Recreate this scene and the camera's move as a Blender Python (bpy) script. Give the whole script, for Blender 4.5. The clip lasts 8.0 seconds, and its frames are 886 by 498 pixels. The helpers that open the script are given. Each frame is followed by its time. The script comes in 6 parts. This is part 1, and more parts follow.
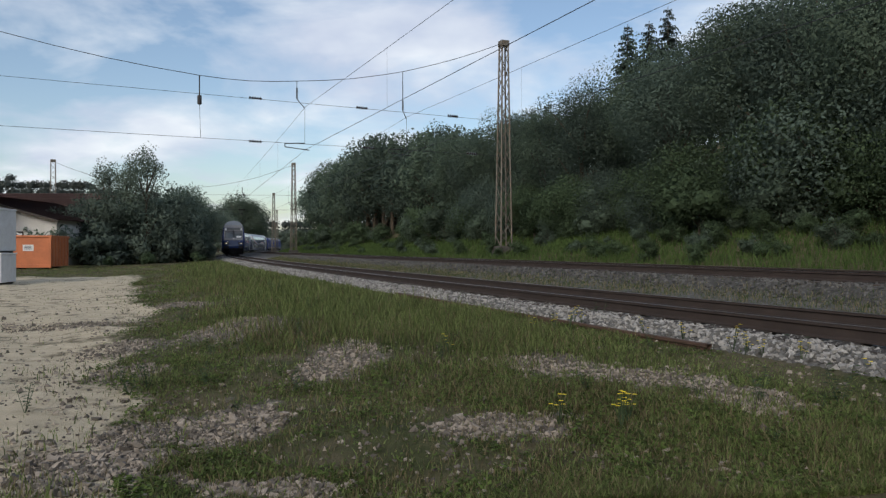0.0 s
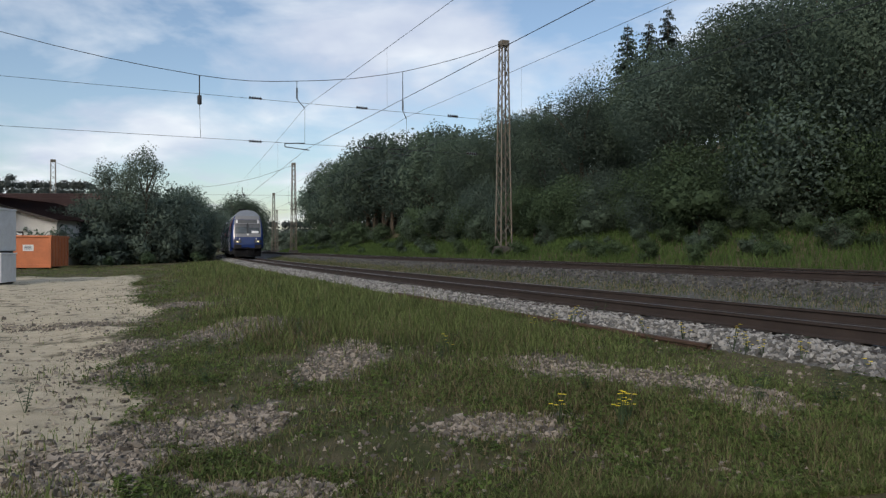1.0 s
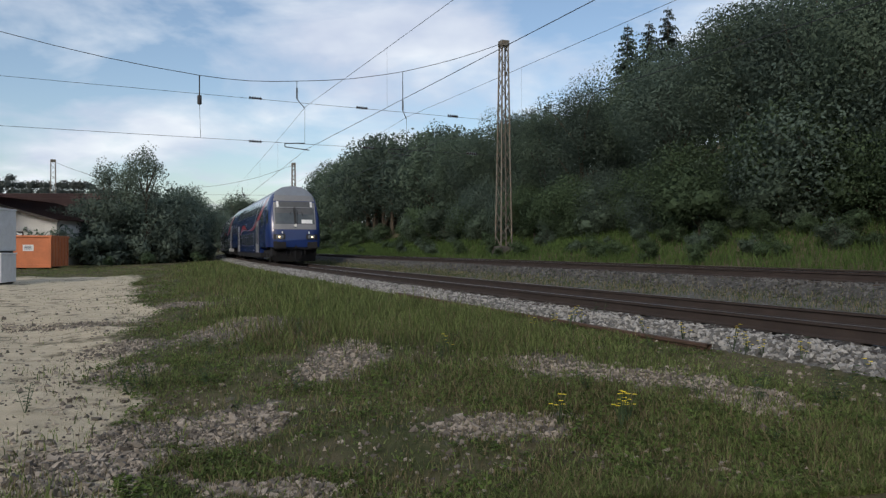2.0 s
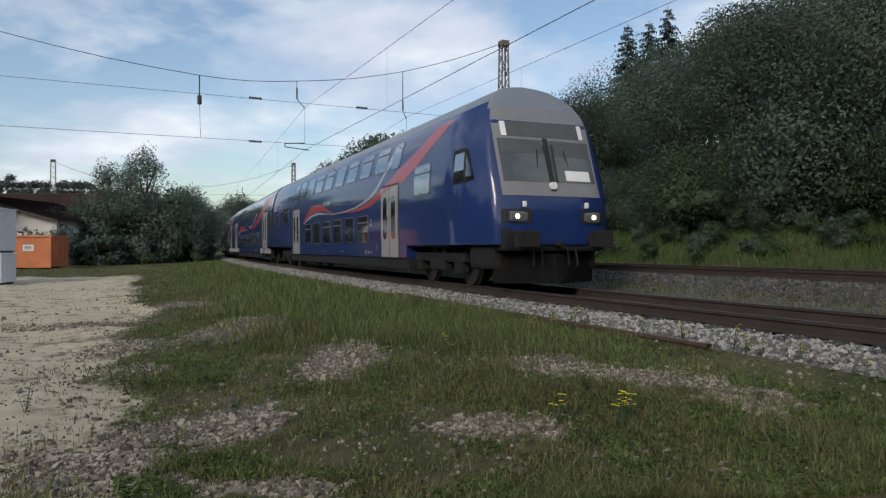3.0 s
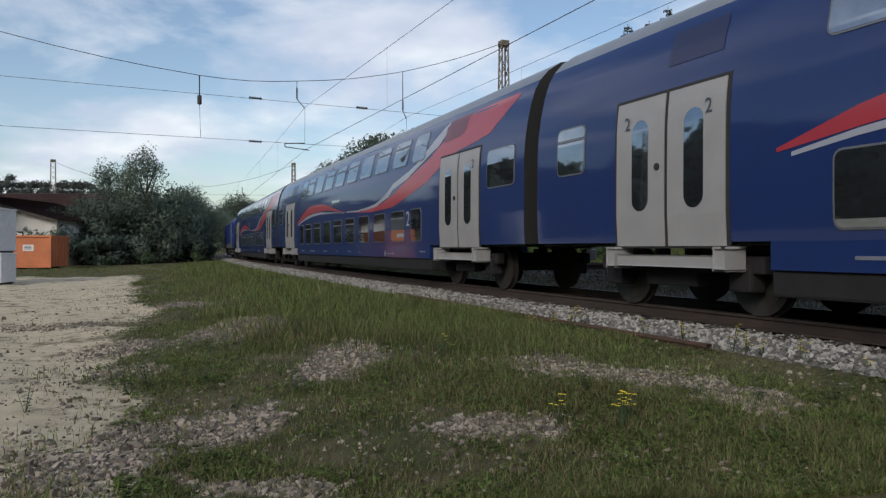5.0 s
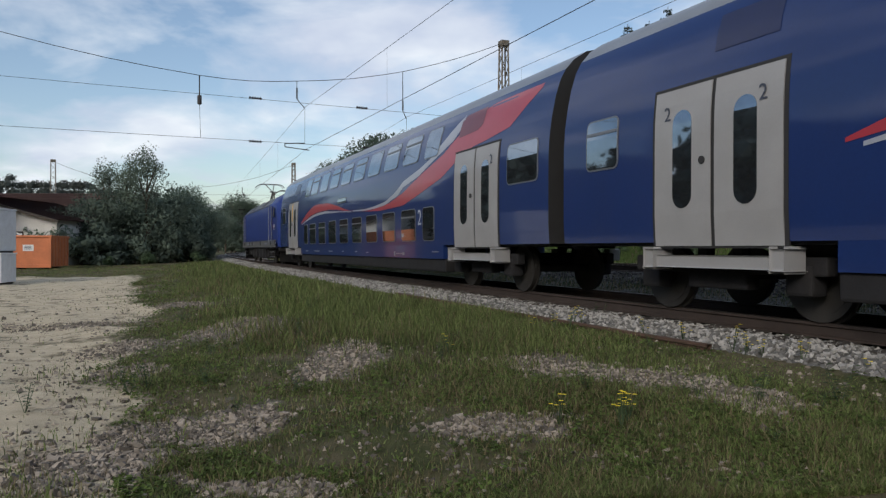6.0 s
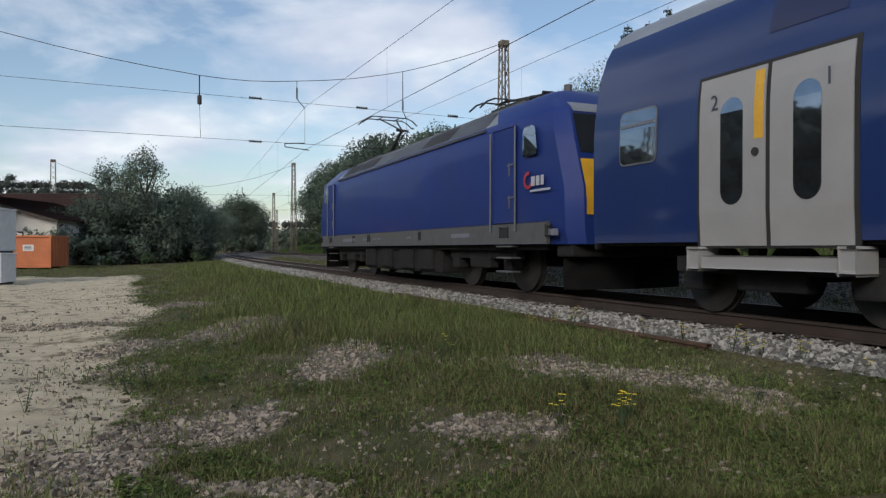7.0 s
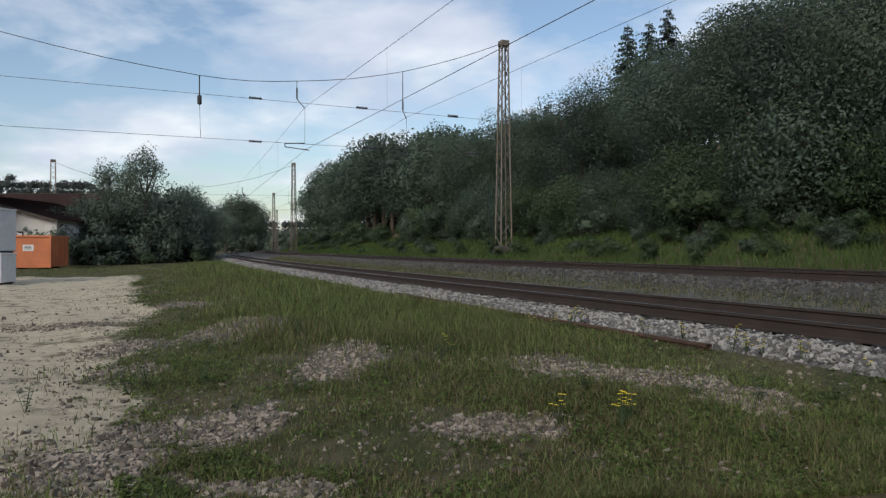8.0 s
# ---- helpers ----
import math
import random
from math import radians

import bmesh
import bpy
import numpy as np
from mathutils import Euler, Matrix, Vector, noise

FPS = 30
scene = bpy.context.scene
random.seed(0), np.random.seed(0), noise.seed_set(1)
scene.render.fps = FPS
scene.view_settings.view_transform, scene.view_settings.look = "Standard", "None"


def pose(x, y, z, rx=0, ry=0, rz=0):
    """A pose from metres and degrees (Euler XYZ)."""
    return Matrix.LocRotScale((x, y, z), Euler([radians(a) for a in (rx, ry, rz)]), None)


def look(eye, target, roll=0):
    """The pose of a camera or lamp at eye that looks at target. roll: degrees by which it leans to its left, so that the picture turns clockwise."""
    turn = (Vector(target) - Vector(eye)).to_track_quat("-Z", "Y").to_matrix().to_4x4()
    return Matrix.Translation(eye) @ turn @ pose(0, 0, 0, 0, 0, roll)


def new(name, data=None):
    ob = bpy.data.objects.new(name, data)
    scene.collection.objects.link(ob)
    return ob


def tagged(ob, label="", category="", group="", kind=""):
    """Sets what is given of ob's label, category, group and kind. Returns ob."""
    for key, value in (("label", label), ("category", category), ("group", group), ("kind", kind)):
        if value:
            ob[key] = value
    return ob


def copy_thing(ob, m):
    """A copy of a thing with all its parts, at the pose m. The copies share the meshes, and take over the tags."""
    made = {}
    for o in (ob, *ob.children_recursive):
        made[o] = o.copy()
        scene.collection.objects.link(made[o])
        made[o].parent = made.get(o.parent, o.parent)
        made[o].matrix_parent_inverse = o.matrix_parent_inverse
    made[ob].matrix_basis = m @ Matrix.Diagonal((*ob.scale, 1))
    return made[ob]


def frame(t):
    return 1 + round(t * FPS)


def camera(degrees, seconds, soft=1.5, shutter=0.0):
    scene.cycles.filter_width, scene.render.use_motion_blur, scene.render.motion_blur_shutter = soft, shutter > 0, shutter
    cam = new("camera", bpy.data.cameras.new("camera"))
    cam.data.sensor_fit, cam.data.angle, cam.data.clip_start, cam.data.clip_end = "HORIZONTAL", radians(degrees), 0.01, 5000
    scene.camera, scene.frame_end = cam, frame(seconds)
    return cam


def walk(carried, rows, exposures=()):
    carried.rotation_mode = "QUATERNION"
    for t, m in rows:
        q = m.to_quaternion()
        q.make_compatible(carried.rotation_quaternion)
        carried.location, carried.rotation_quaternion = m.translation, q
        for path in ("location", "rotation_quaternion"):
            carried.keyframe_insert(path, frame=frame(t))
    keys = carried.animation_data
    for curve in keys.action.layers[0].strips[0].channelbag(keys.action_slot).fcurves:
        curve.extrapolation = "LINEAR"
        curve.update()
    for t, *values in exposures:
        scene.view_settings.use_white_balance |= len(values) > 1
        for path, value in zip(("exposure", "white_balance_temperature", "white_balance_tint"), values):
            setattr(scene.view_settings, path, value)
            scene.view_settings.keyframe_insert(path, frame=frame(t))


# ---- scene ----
# The camera stands still beside a curved railway line. Rail heads of the near track lie at z = 0.
EYE = (0.0, 0.0, 0.855)
LENS = 63.2
cam = camera(LENS, 8.0, soft=1.3)
STAND = look(EYE, (0.0, 100.0, 0.807))
walk(cam, [(0.0, STAND), (8.0, STAND)])

# ---- world and light ----
SUN_AZ, SUN_EL = radians(205), radians(28)


def make_world():
    w = bpy.data.worlds.new("sky")
    scene.world = w
    w.use_nodes = True
    nt = w.node_tree
    nt.nodes.clear()
    N, L = nt.nodes.new, nt.links.new
    out = N("ShaderNodeOutputWorld")
    bg = N("ShaderNodeBackground")
    sky = N("ShaderNodeTexSky")
    sky.sky_type = "NISHITA"
    sky.sun_disc = False
    sky.sun_elevation, sky.sun_rotation = SUN_EL, SUN_AZ
    sky.dust_density, sky.air_density = 1.4, 1.0
    tc = N("ShaderNodeTexCoord")
    sep = N("ShaderNodeSeparateXYZ")
    L(tc.outputs["Generated"], sep.inputs[0])
    # cloud layer: the direction is laid out on a flat sheet overhead
    up = N("ShaderNodeMath")
    up.operation = "ADD"
    up.inputs[1].default_value = 0.22
    L(sep.outputs[2], up.inputs[0])
    mx = N("ShaderNodeMath")
    mx.operation = "MAXIMUM"
    mx.inputs[1].default_value = 0.05
    L(up.outputs[0], mx.inputs[0])
    comb = N("ShaderNodeCombineXYZ")
    for i in (0, 1):
        d = N("ShaderNodeMath")
        d.operation = "DIVIDE"
        L(sep.outputs[i], d.inputs[0])
        L(mx.outputs[0], d.inputs[1])
        L(d.outputs[0], comb.inputs[i])
    comb.inputs[2].default_value = 3.7
    n1 = N("ShaderNodeTexNoise")
    n1.inputs["Scale"].default_value = 1.7
    n1.inputs["Detail"].default_value = 6.0
    n1.inputs["Roughness"].default_value = 0.52
    n1.inputs["Distortion"].default_value = 0.25
    L(comb.outputs[0], n1.inputs["Vector"])
    ramp = N("ShaderNodeValToRGB")
    ramp.color_ramp.elements[0].position = 0.43
    ramp.color_ramp.elements[1].position = 0.61
    L(n1.outputs["Fac"], ramp.inputs[0])
    n2 = N("ShaderNodeTexNoise")
    n2.inputs["Scale"].default_value = 2.6
    n2.inputs["Detail"].default_value = 4.0
    L(comb.outputs[0], n2.inputs["Vector"])
    cr = N("ShaderNodeValToRGB")
    cr.color_ramp.elements[0].position, cr.color_ramp.elements[0].color = 0.35, (0.60, 0.66, 0.80, 1)
    cr.color_ramp.elements[1].position, cr.color_ramp.elements[1].color = 0.65, (0.91, 0.95, 1.0, 1)
    L(n2.outputs["Fac"], cr.inputs[0])
    gain = N("ShaderNodeVectorMath")
    gain.operation = "SCALE"
    gain.inputs["Scale"].default_value = SKY_GAIN
    L(sky.outputs[0], gain.inputs[0])
    mix = N("ShaderNodeMixRGB")
    fac = N("ShaderNodeMath")
    fac.operation = "MULTIPLY"
    fac.inputs[1].default_value = 0.86
    L(ramp.outputs[0], fac.inputs[0])
    L(fac.outputs[0], mix.inputs[0])
    L(gain.outputs[0], mix.inputs[1])
    L(cr.outputs[0], mix.inputs[2])
    L(mix.outputs[0], bg.inputs[0])
    bg.inputs[1].default_value = 1.0
    L(bg.outputs[0], out.inputs[0])


SKY_GAIN = 0.135
make_world()
sun = new("sun", bpy.data.lights.new("sun", "SUN"))
sun.data.energy, sun.data.angle, sun.data.color = 1.5, radians(18), (1.0, 0.93, 0.82)
sun.rotation_euler = (radians(90) - SUN_EL, 0, math.pi - SUN_AZ)
scene.view_settings.exposure = 0.05

# ---- the line of the track ----
K_AT = [-180, -40, 40, 90, 140, 230, 420]
K_OF = [0.0, 0.00011, 0.0014, 0.00062, 0.00292, 0.00411, 0.0041]
S = np.linspace(-180, 420, 6001)


def make_line():
    ds = S[1] - S[0]
    k = np.interp(S, K_AT, K_OF)
    a = np.concatenate([[0], np.cumsum((k[1:] + k[:-1]) / 2 * ds)])
    i0 = int(np.argmin(np.abs(S)))
    a = a - a[i0] - 0.40836
    dx, dy = np.sin(a), np.cos(a)
    x = np.concatenate([[0], np.cumsum((dx[1:] + dx[:-1]) / 2 * ds)])
    y = np.concatenate([[0], np.cumsum((dy[1:] + dy[:-1]) / 2 * ds)])
    return x - x[i0] + 3.6216, y - y[i0] + 12.0, dy, -dx


LX, LY, NX, NY = make_line()


def on_line(s, o=0.0, z=0.0):
    """The place s metres along the line (growing into the distance), o metres beyond it as seen from the yard."""
    nx, ny = np.interp(s, S, NX), np.interp(s, S, NY)
    return Vector((float(np.interp(s, S, LX) + o * nx), float(np.interp(s, S, LY) + o * ny), z))


def heading(s):
    """Angle about z that turns +x into the line's direction of growing s."""
    return math.atan2(float(np.interp(s, S, NX)), -float(np.interp(s, S, NY)))


def offsets(x, y):
    """s and o for arrays of places."""
    x, y = np.asarray(x, float).ravel(), np.asarray(y, float).ravel()
    so, oo = np.empty(len(x)), np.empty(len(x))
    step = 20
    lx, ly, nx, ny, ss = LX[::step], LY[::step], NX[::step], NY[::step], S[::step]
    for a in range(0, len(x), 4000):
        b = slice(a, a + 4000)
        d = (x[b, None] - lx) ** 2 + (y[b, None] - ly) ** 2
        i = d.argmin(1)
        oo[b] = (x[b] - lx[i]) * nx[i] + (y[b] - ly[i]) * ny[i]
        so[b] = ss[i]
    return so, oo


TRACK_GAP = 5.2
RISE = 0.40
PROF_O = [-400, -60, -16, -10, -6, -2.7, -1.95, -1.6, 7.6, 9.0, 12, 16, 25, 40, 80, 200, 900]
PROF_Z = [-0.6, -0.6, -0.6, -0.60, -0.50, -0.34, -0.29, -0.55, -0.3, 0.25, 1.0, 1.9, 5.5, 10.5, 18, 26, 30]


def ground_z(x, y):
    s, o = offsets(x, y)
    x, y = np.asarray(x, float).ravel(), np.asarray(y, float).ravel()
    z = np.interp(o, PROF_O, PROF_Z)
    fade = np.clip((330 - np.hypot(x, y)) / 150, 0, 1)
    z = z * fade + (-0.6) * (1 - fade) * (o < 0) + (1 - fade) * (o >= 0) * np.minimum(z, 6)
    bump = 0.03 * np.sin(x * 0.9 + 1.3 * np.sin(y * 0.5)) * np.sin(y * 1.1 + 0.7) + 0.02 * np.sin(x * 2.3 + y * 1.7)
    mound = 0.16 * np.exp(-((x + 3.15) / 0.75) ** 2 - ((y - 12.2) / 1.3) ** 2)
    return z + mound + bump * np.clip((-o - 2.2) / 1.0, 0, 1) + 0.12 * np.sin(x * 0.35) * np.sin(y * 0.42) * np.clip((o - 9) / 4, 0, 1)


def gz(x, y):
    return float(ground_z([x], [y])[0])


# ---- building helpers ----
def part(name, bm, material, parent=None, label="", smooth=False):
    me = bpy.data.meshes.new(name)
    bm.to_mesh(me)
    bm.free()
    return part_of(name, me, material, parent, label, smooth)


def part_of(name, me, material, parent=None, label="", smooth=False):
    if material and not me.materials:
        me.materials.append(material)
    if smooth:
        for p in me.polygons:
            p.use_smooth = True
    ob = new(name, me)
    if parent:
        ob.parent = parent
    return tagged(ob, label)


def thing(name, m, label, category, group="", kind=""):
    ob = new(name)
    ob.matrix_basis = m
    ob.empty_display_size = 0.3
    return tagged(ob, label, category, group, kind)


def box(bm, x0, x1, y0, y1, z0, z1, bevel=0.0):
    r = bmesh.ops.create_cube(bm, size=1)
    for v in r["verts"]:
        v.co = Vector(((x0 + x1) / 2 + v.co.x * (x1 - x0), (y0 + y1) / 2 + v.co.y * (y1 - y0), (z0 + z1) / 2 + v.co.z * (z1 - z0)))
    if bevel:
        es = list({e for v in r["verts"] for e in v.link_edges})
        bmesh.ops.bevel(bm, geom=es, offset=bevel, segments=2, profile=0.6, affect="EDGES")
    return bm


def bar(bm, a, b, w, n=4, w2=None):
    """A straight rod from a to b."""
    a, b = Vector(a), Vector(b)
    d = b - a
    q = d.to_track_quat("Z", "Y").to_matrix().to_4x4()
    bmesh.ops.create_cone(bm, cap_ends=True, segments=n, radius1=w, radius2=w if w2 is None else w2, depth=d.length,
                          matrix=Matrix.Translation((a + b) / 2) @ q @ pose(0, 0, 0, 0, 0, 45))
    return bm


def mesh_np(name, verts, faces):
    """Mesh from arrays: faces all with the same number of corners."""
    me = bpy.data.meshes.new(name)
    verts, faces = np.asarray(verts, np.float32), np.asarray(faces, np.int32)
    n, c = faces.shape
    me.vertices.add(len(verts))
    me.vertices.foreach_set("co", verts.ravel())
    me.loops.add(n * c)
    me.loops.foreach_set("vertex_index", faces.ravel())
    me.polygons.add(n)
    me.polygons.foreach_set("loop_start", np.arange(0, n * c, c, dtype=np.int32))
    me.polygons.foreach_set("loop_total", np.full(n, c, np.int32))
    me.polygons.foreach_set("use_smooth", np.zeros(n, bool))
    me.update(calc_edges=True)
    return me


def sheet(rows, closed=False):
    """Grid of points (rows x columns x 3) to verts and quads."""
    rows = np.asarray(rows, float)
    r, c, _ = rows.shape
    i, j = np.meshgrid(np.arange(r - 1), np.arange(c - 1), indexing="ij")
    a = (i * c + j).ravel()
    return rows.reshape(-1, 3), np.stack([a, a + 1, a + c + 1, a + c], 1)


# ---- materials ----
def mat(name, col, rough=0.6, metal=0.0, var=0.25, scale=4.0, fine=0.15, fine_scale=60.0, bump=0.1, coat=0.0, spec=0.5, island=0.0, obj=0.0, dirt=None, dirt_amt=0.3):
    m = bpy.data.materials.new(name)
    m.use_nodes = True
    nt = m.node_tree
    b = nt.nodes["Principled BSDF"]
    N, L = nt.nodes.new, nt.links.new
    b.inputs["Roughness"].default_value = rough
    b.inputs["Metallic"].default_value = metal
    b.inputs["Specular IOR Level"].default_value = spec
    b.inputs["Coat Weight"].default_value = coat
    b.inputs["Coat Roughness"].default_value = 0.06
    tc = N("ShaderNodeTexCoord")
    n1 = N("ShaderNodeTexNoise")
    n1.inputs["Scale"].default_value = scale
    n1.inputs["Detail"].default_value = 5
    L(tc.outputs["Object"], n1.inputs["Vector"])
    n2 = N("ShaderNodeTexNoise")
    n2.inputs["Scale"].default_value = fine_scale
    n2.inputs["Detail"].default_value = 3
    L(tc.outputs["Object"], n2.inputs["Vector"])

    def value(src, amt):
        mr = N("ShaderNodeMapRange")
        mr.inputs["From Min"].default_value, mr.inputs["From Max"].default_value = 0.25, 0.75
        mr.inputs["To Min"].default_value, mr.inputs["To Max"].default_value = 1 - amt, 1 + amt
        L(src, mr.inputs["Value"])
        return mr.outputs[0]

    vals = [value(n1.outputs["Fac"], var), value(n2.outputs["Fac"], fine)]
    if island:
        g = N("ShaderNodeNewGeometry")
        vals.append(value(g.outputs["Random Per Island"], island))
    if obj:
        g = N("ShaderNodeObjectInfo")
        vals.append(value(g.outputs["Random"], obj))
    cur = vals[0]
    for v in vals[1:]:
        mu = N("ShaderNodeMath")
        mu.operation = "MULTIPLY"
        L(cur, mu.inputs[0])
        L(v, mu.inputs[1])
        cur = mu.outputs[0]
    sc = N("ShaderNodeVectorMath")
    sc.operation = "SCALE"
    sc.inputs[0].default_value = col
    L(cur, sc.inputs["Scale"])
    colour = sc.outputs[0]
    if dirt:
        n3 = N("ShaderNodeTexNoise")
        n3.inputs["Scale"].default_value = scale * 0.6
        n3.inputs["Detail"].default_value = 8
        n3.inputs["Roughness"].default_value = 0.7
        L(tc.outputs["Object"], n3.inputs["Vector"])
        mr = N("ShaderNodeMapRange")
        mr.inputs["From Min"].default_value, mr.inputs["From Max"].default_value = 0.45, 0.7
        mr.inputs["To Max"].default_value = dirt_amt
        L(n3.outputs["Fac"], mr.inputs["Value"])
        mx = N("ShaderNodeMixRGB")
        mx.inputs[2].default_value = (*dirt, 1)
        L(mr.outputs[0], mx.inputs[0])
        L(colour, mx.inputs[1])
        colour = mx.outputs[0]
    L(colour, b.inputs["Base Color"])
    if bump:
        bp = N("ShaderNodeBump")
        bp.inputs["Strength"].default_value = bump
        bp.inputs["Distance"].default_value = 0.01
        L(n2.outputs["Fac"], bp.inputs["Height"])
        L(bp.outputs[0], b.inputs["Normal"])
    return m


def glow(name, col, strength):
    m = bpy.data.materials.new(name)
    m.use_nodes = True
    b = m.node_tree.nodes["Principled BSDF"]
    b.inputs["Base Color"].default_value = (*col, 1)
    b.inputs["Emission Color"].default_value = (*col, 1)
    b.inputs["Emission Strength"].default_value = strength
    return m


def leaf_mat(name, col, var=0.16):
    m = mat(name, col, rough=0.75, var=0.2, scale=0.6, fine=0.1, fine_scale=9, bump=0.0, island=var, obj=0.16, spec=0.15)
    b = m.node_tree.nodes["Principled BSDF"]
    nt = m.node_tree
    tr, ad = nt.nodes.new("ShaderNodeBsdfTranslucent"), nt.nodes.new("ShaderNodeMixShader")
    ad.inputs[0].default_value = 0.38
    nt.links.new(b.inputs["Base Color"].links[0].from_socket, tr.inputs[0])
    nt.links.new(b.outputs[0], ad.inputs[1])
    nt.links.new(tr.outputs[0], ad.inputs[2])
    nt.links.new(ad.outputs[0], nt.nodes["Material Output"].inputs[0])
    return m


M = {}
M["blue"] = mat("blue_paint", (0.0085, 0.026, 0.115), rough=0.5, var=0.06, scale=0.8, fine=0.05, fine_scale=25, bump=0.0, coat=0.85, spec=0.2, dirt=(0.02, 0.024, 0.07), dirt_amt=0.25)
M["loco_blue"] = mat("locomotive_blue_paint", (0.013, 0.032, 0.165), rough=0.5, var=0.08, scale=0.7, fine=0.05, fine_scale=25, bump=0.0, coat=0.12, spec=0.2, dirt=(0.03, 0.04, 0.11), dirt_amt=0.35)
M["roof"] = mat("grey_roof_paint", (0.20, 0.225, 0.26), rough=0.38, var=0.12, scale=1.5, bump=0.03, dirt=(0.15, 0.155, 0.165), dirt_amt=0.5)
M["darkred"] = mat("dark_red_overpaint", (0.12, 0.012, 0.022), rough=0.35, fine=0.03, var=0.08, bump=0.0, coat=0.3)
M["darkblue"] = mat("dark_blue_overpaint", (0.006, 0.011, 0.06), rough=0.45, fine=0.03, var=0.08, bump=0.0, coat=0.4)
M["red"] = mat("red_film", (0.33, 0.03, 0.045), rough=0.3, fine=0.03, var=0.05, bump=0.0, coat=0.4, dirt=(0.2, 0.03, 0.04), dirt_amt=0.2)
M["white"] = mat("white_film", (0.30, 0.32, 0.38), rough=0.3, fine=0.03, var=0.05, bump=0.0, coat=0.4)
M["door"] = mat("pale_grey_door_paint", (0.28, 0.28, 0.285), rough=0.4, fine=0.03, var=0.08, scale=2, bump=0.0, coat=0.3, dirt=(0.25, 0.24, 0.23), dirt_amt=0.3)
M["glass"] = mat("coated_window_glass", (0.34, 0.38, 0.43), rough=0.03, metal=0.96, var=0.1, fine=0.0, bump=0.0, spec=0.9)
M["screen"] = mat("windscreen_glass", (0.13, 0.14, 0.135), rough=0.12, metal=0.5, var=0.15, fine=0.0, bump=0.0, spec=0.6)
M["seal"] = mat("black_rubber", (0.018, 0.018, 0.019), rough=0.7, var=0.15, bump=0.05)
M["trim"] = mat("aluminium_trim", (0.19, 0.20, 0.215), rough=0.4, metal=0.6, var=0.1, bump=0.02)
M["under"] = mat("dark_underframe_paint", (0.020, 0.020, 0.022), rough=0.85, spec=0.15, var=0.3, bump=0.2, dirt=(0.04, 0.036, 0.032), dirt_amt=0.4)
M["skirt"] = mat("dark_grey_skirt_paint", (0.022, 0.022, 0.024), rough=0.75, spec=0.15, var=0.2, bump=0.05, dirt=(0.022, 0.02, 0.018), dirt_amt=0.4)
M["sill"] = mat("grey_sill_paint", (0.085, 0.088, 0.092), rough=0.5, var=0.15, bump=0.05, dirt=(0.06, 0.055, 0.05), dirt_amt=0.4)
M["wheel"] = mat("worn_wheel_steel", (0.03, 0.028, 0.026), rough=0.7, metal=0.2, var=0.3, bump=0.1)
M["yellow"] = mat("yellow_paint", (0.60, 0.34, 0.03), rough=0.4, var=0.1, bump=0.02)
M["greyfront"] = mat("grey_cab_paint", (0.20, 0.20, 0.205), rough=0.4, var=0.08, bump=0.0)
M["lamp"] = glow("warm_headlight", (1.0, 0.74, 0.42), 1.8)
M["lampw"] = glow("white_headlight", (0.75, 0.75, 0.72), 0.02)
M["sign"] = mat("white_sign", (0.75, 0.75, 0.74), rough=0.5, var=0.05, bump=0.0)
M["rail"] = mat("rusty_rail_side", (0.040, 0.028, 0.023), rough=0.75, var=0.25, scale=3, bump=0.3, dirt=(0.03, 0.02, 0.016), dirt_amt=0.6)
M["railhead"] = mat("worn_rail_head", (0.36, 0.33, 0.32), rough=0.35, metal=0.9, var=0.15, bump=0.03)
M["rust"] = mat("dull_rust", (0.085, 0.05, 0.034), rough=0.85, var=0.3, bump=0.3)
M["sleeper"] = mat("dark_sleeper_wood", (0.045, 0.035, 0.028), rough=0.9, var=0.3, bump=0.5, obj=0.3)
M["bed"] = mat("ballast_bed", (0.10, 0.096, 0.088), rough=0.95, var=0.35, scale=9, fine=0.5, fine_scale=26, bump=1.0)
M["bed2"] = mat("old_ballast_bed", (0.062, 0.058, 0.05), rough=0.95, var=0.35, scale=9, fine=0.5, fine_scale=26, bump=1.0)
M["stone"] = mat("pale_ballast_stone", (0.22, 0.213, 0.20), rough=0.9, var=0.1, fine=0.2, bump=0.3, island=0.5)
M["stone2"] = mat("grey_ballast_stone", (0.085, 0.083, 0.08), rough=0.9, var=0.1, fine=0.2, bump=0.3, island=0.5)
M["pebble"] = mat("brownish_gravel", (0.20, 0.172, 0.14), rough=0.92, var=0.2, fine=0.2, bump=0.3, island=0.5)
M["mast"] = mat("weathered_mast_steel", (0.135, 0.125, 0.105), rough=0.7, metal=0.2, var=0.3, bump=0.2, dirt=(0.13, 0.075, 0.035), dirt_amt=0.6)
M["wire"] = mat("dark_wire", (0.035, 0.037, 0.04), rough=0.6, metal=0.3, var=0.1, bump=0.0)
M["insul"] = mat("brown_glazed_insulator", (0.03, 0.022, 0.02), rough=0.25, var=0.1, bump=0.0)
M["concrete"] = mat("weathered_concrete", (0.07, 0.066, 0.058), rough=0.9, var=0.25, bump=0.4)
M["bark"] = mat("bark", (0.07, 0.055, 0.04), rough=0.95, var=0.35, scale=6, bump=0.8, fine_scale=25)
M["leaf"] = leaf_mat("deciduous_leaves", (0.090, 0.125, 0.100), 0.08)
M["leaf2"] = leaf_mat("light_deciduous_leaves", (0.096, 0.132, 0.094), 0.08)
M["needle"] = leaf_mat("spruce_needles", (0.058, 0.076, 0.070), 0.08)
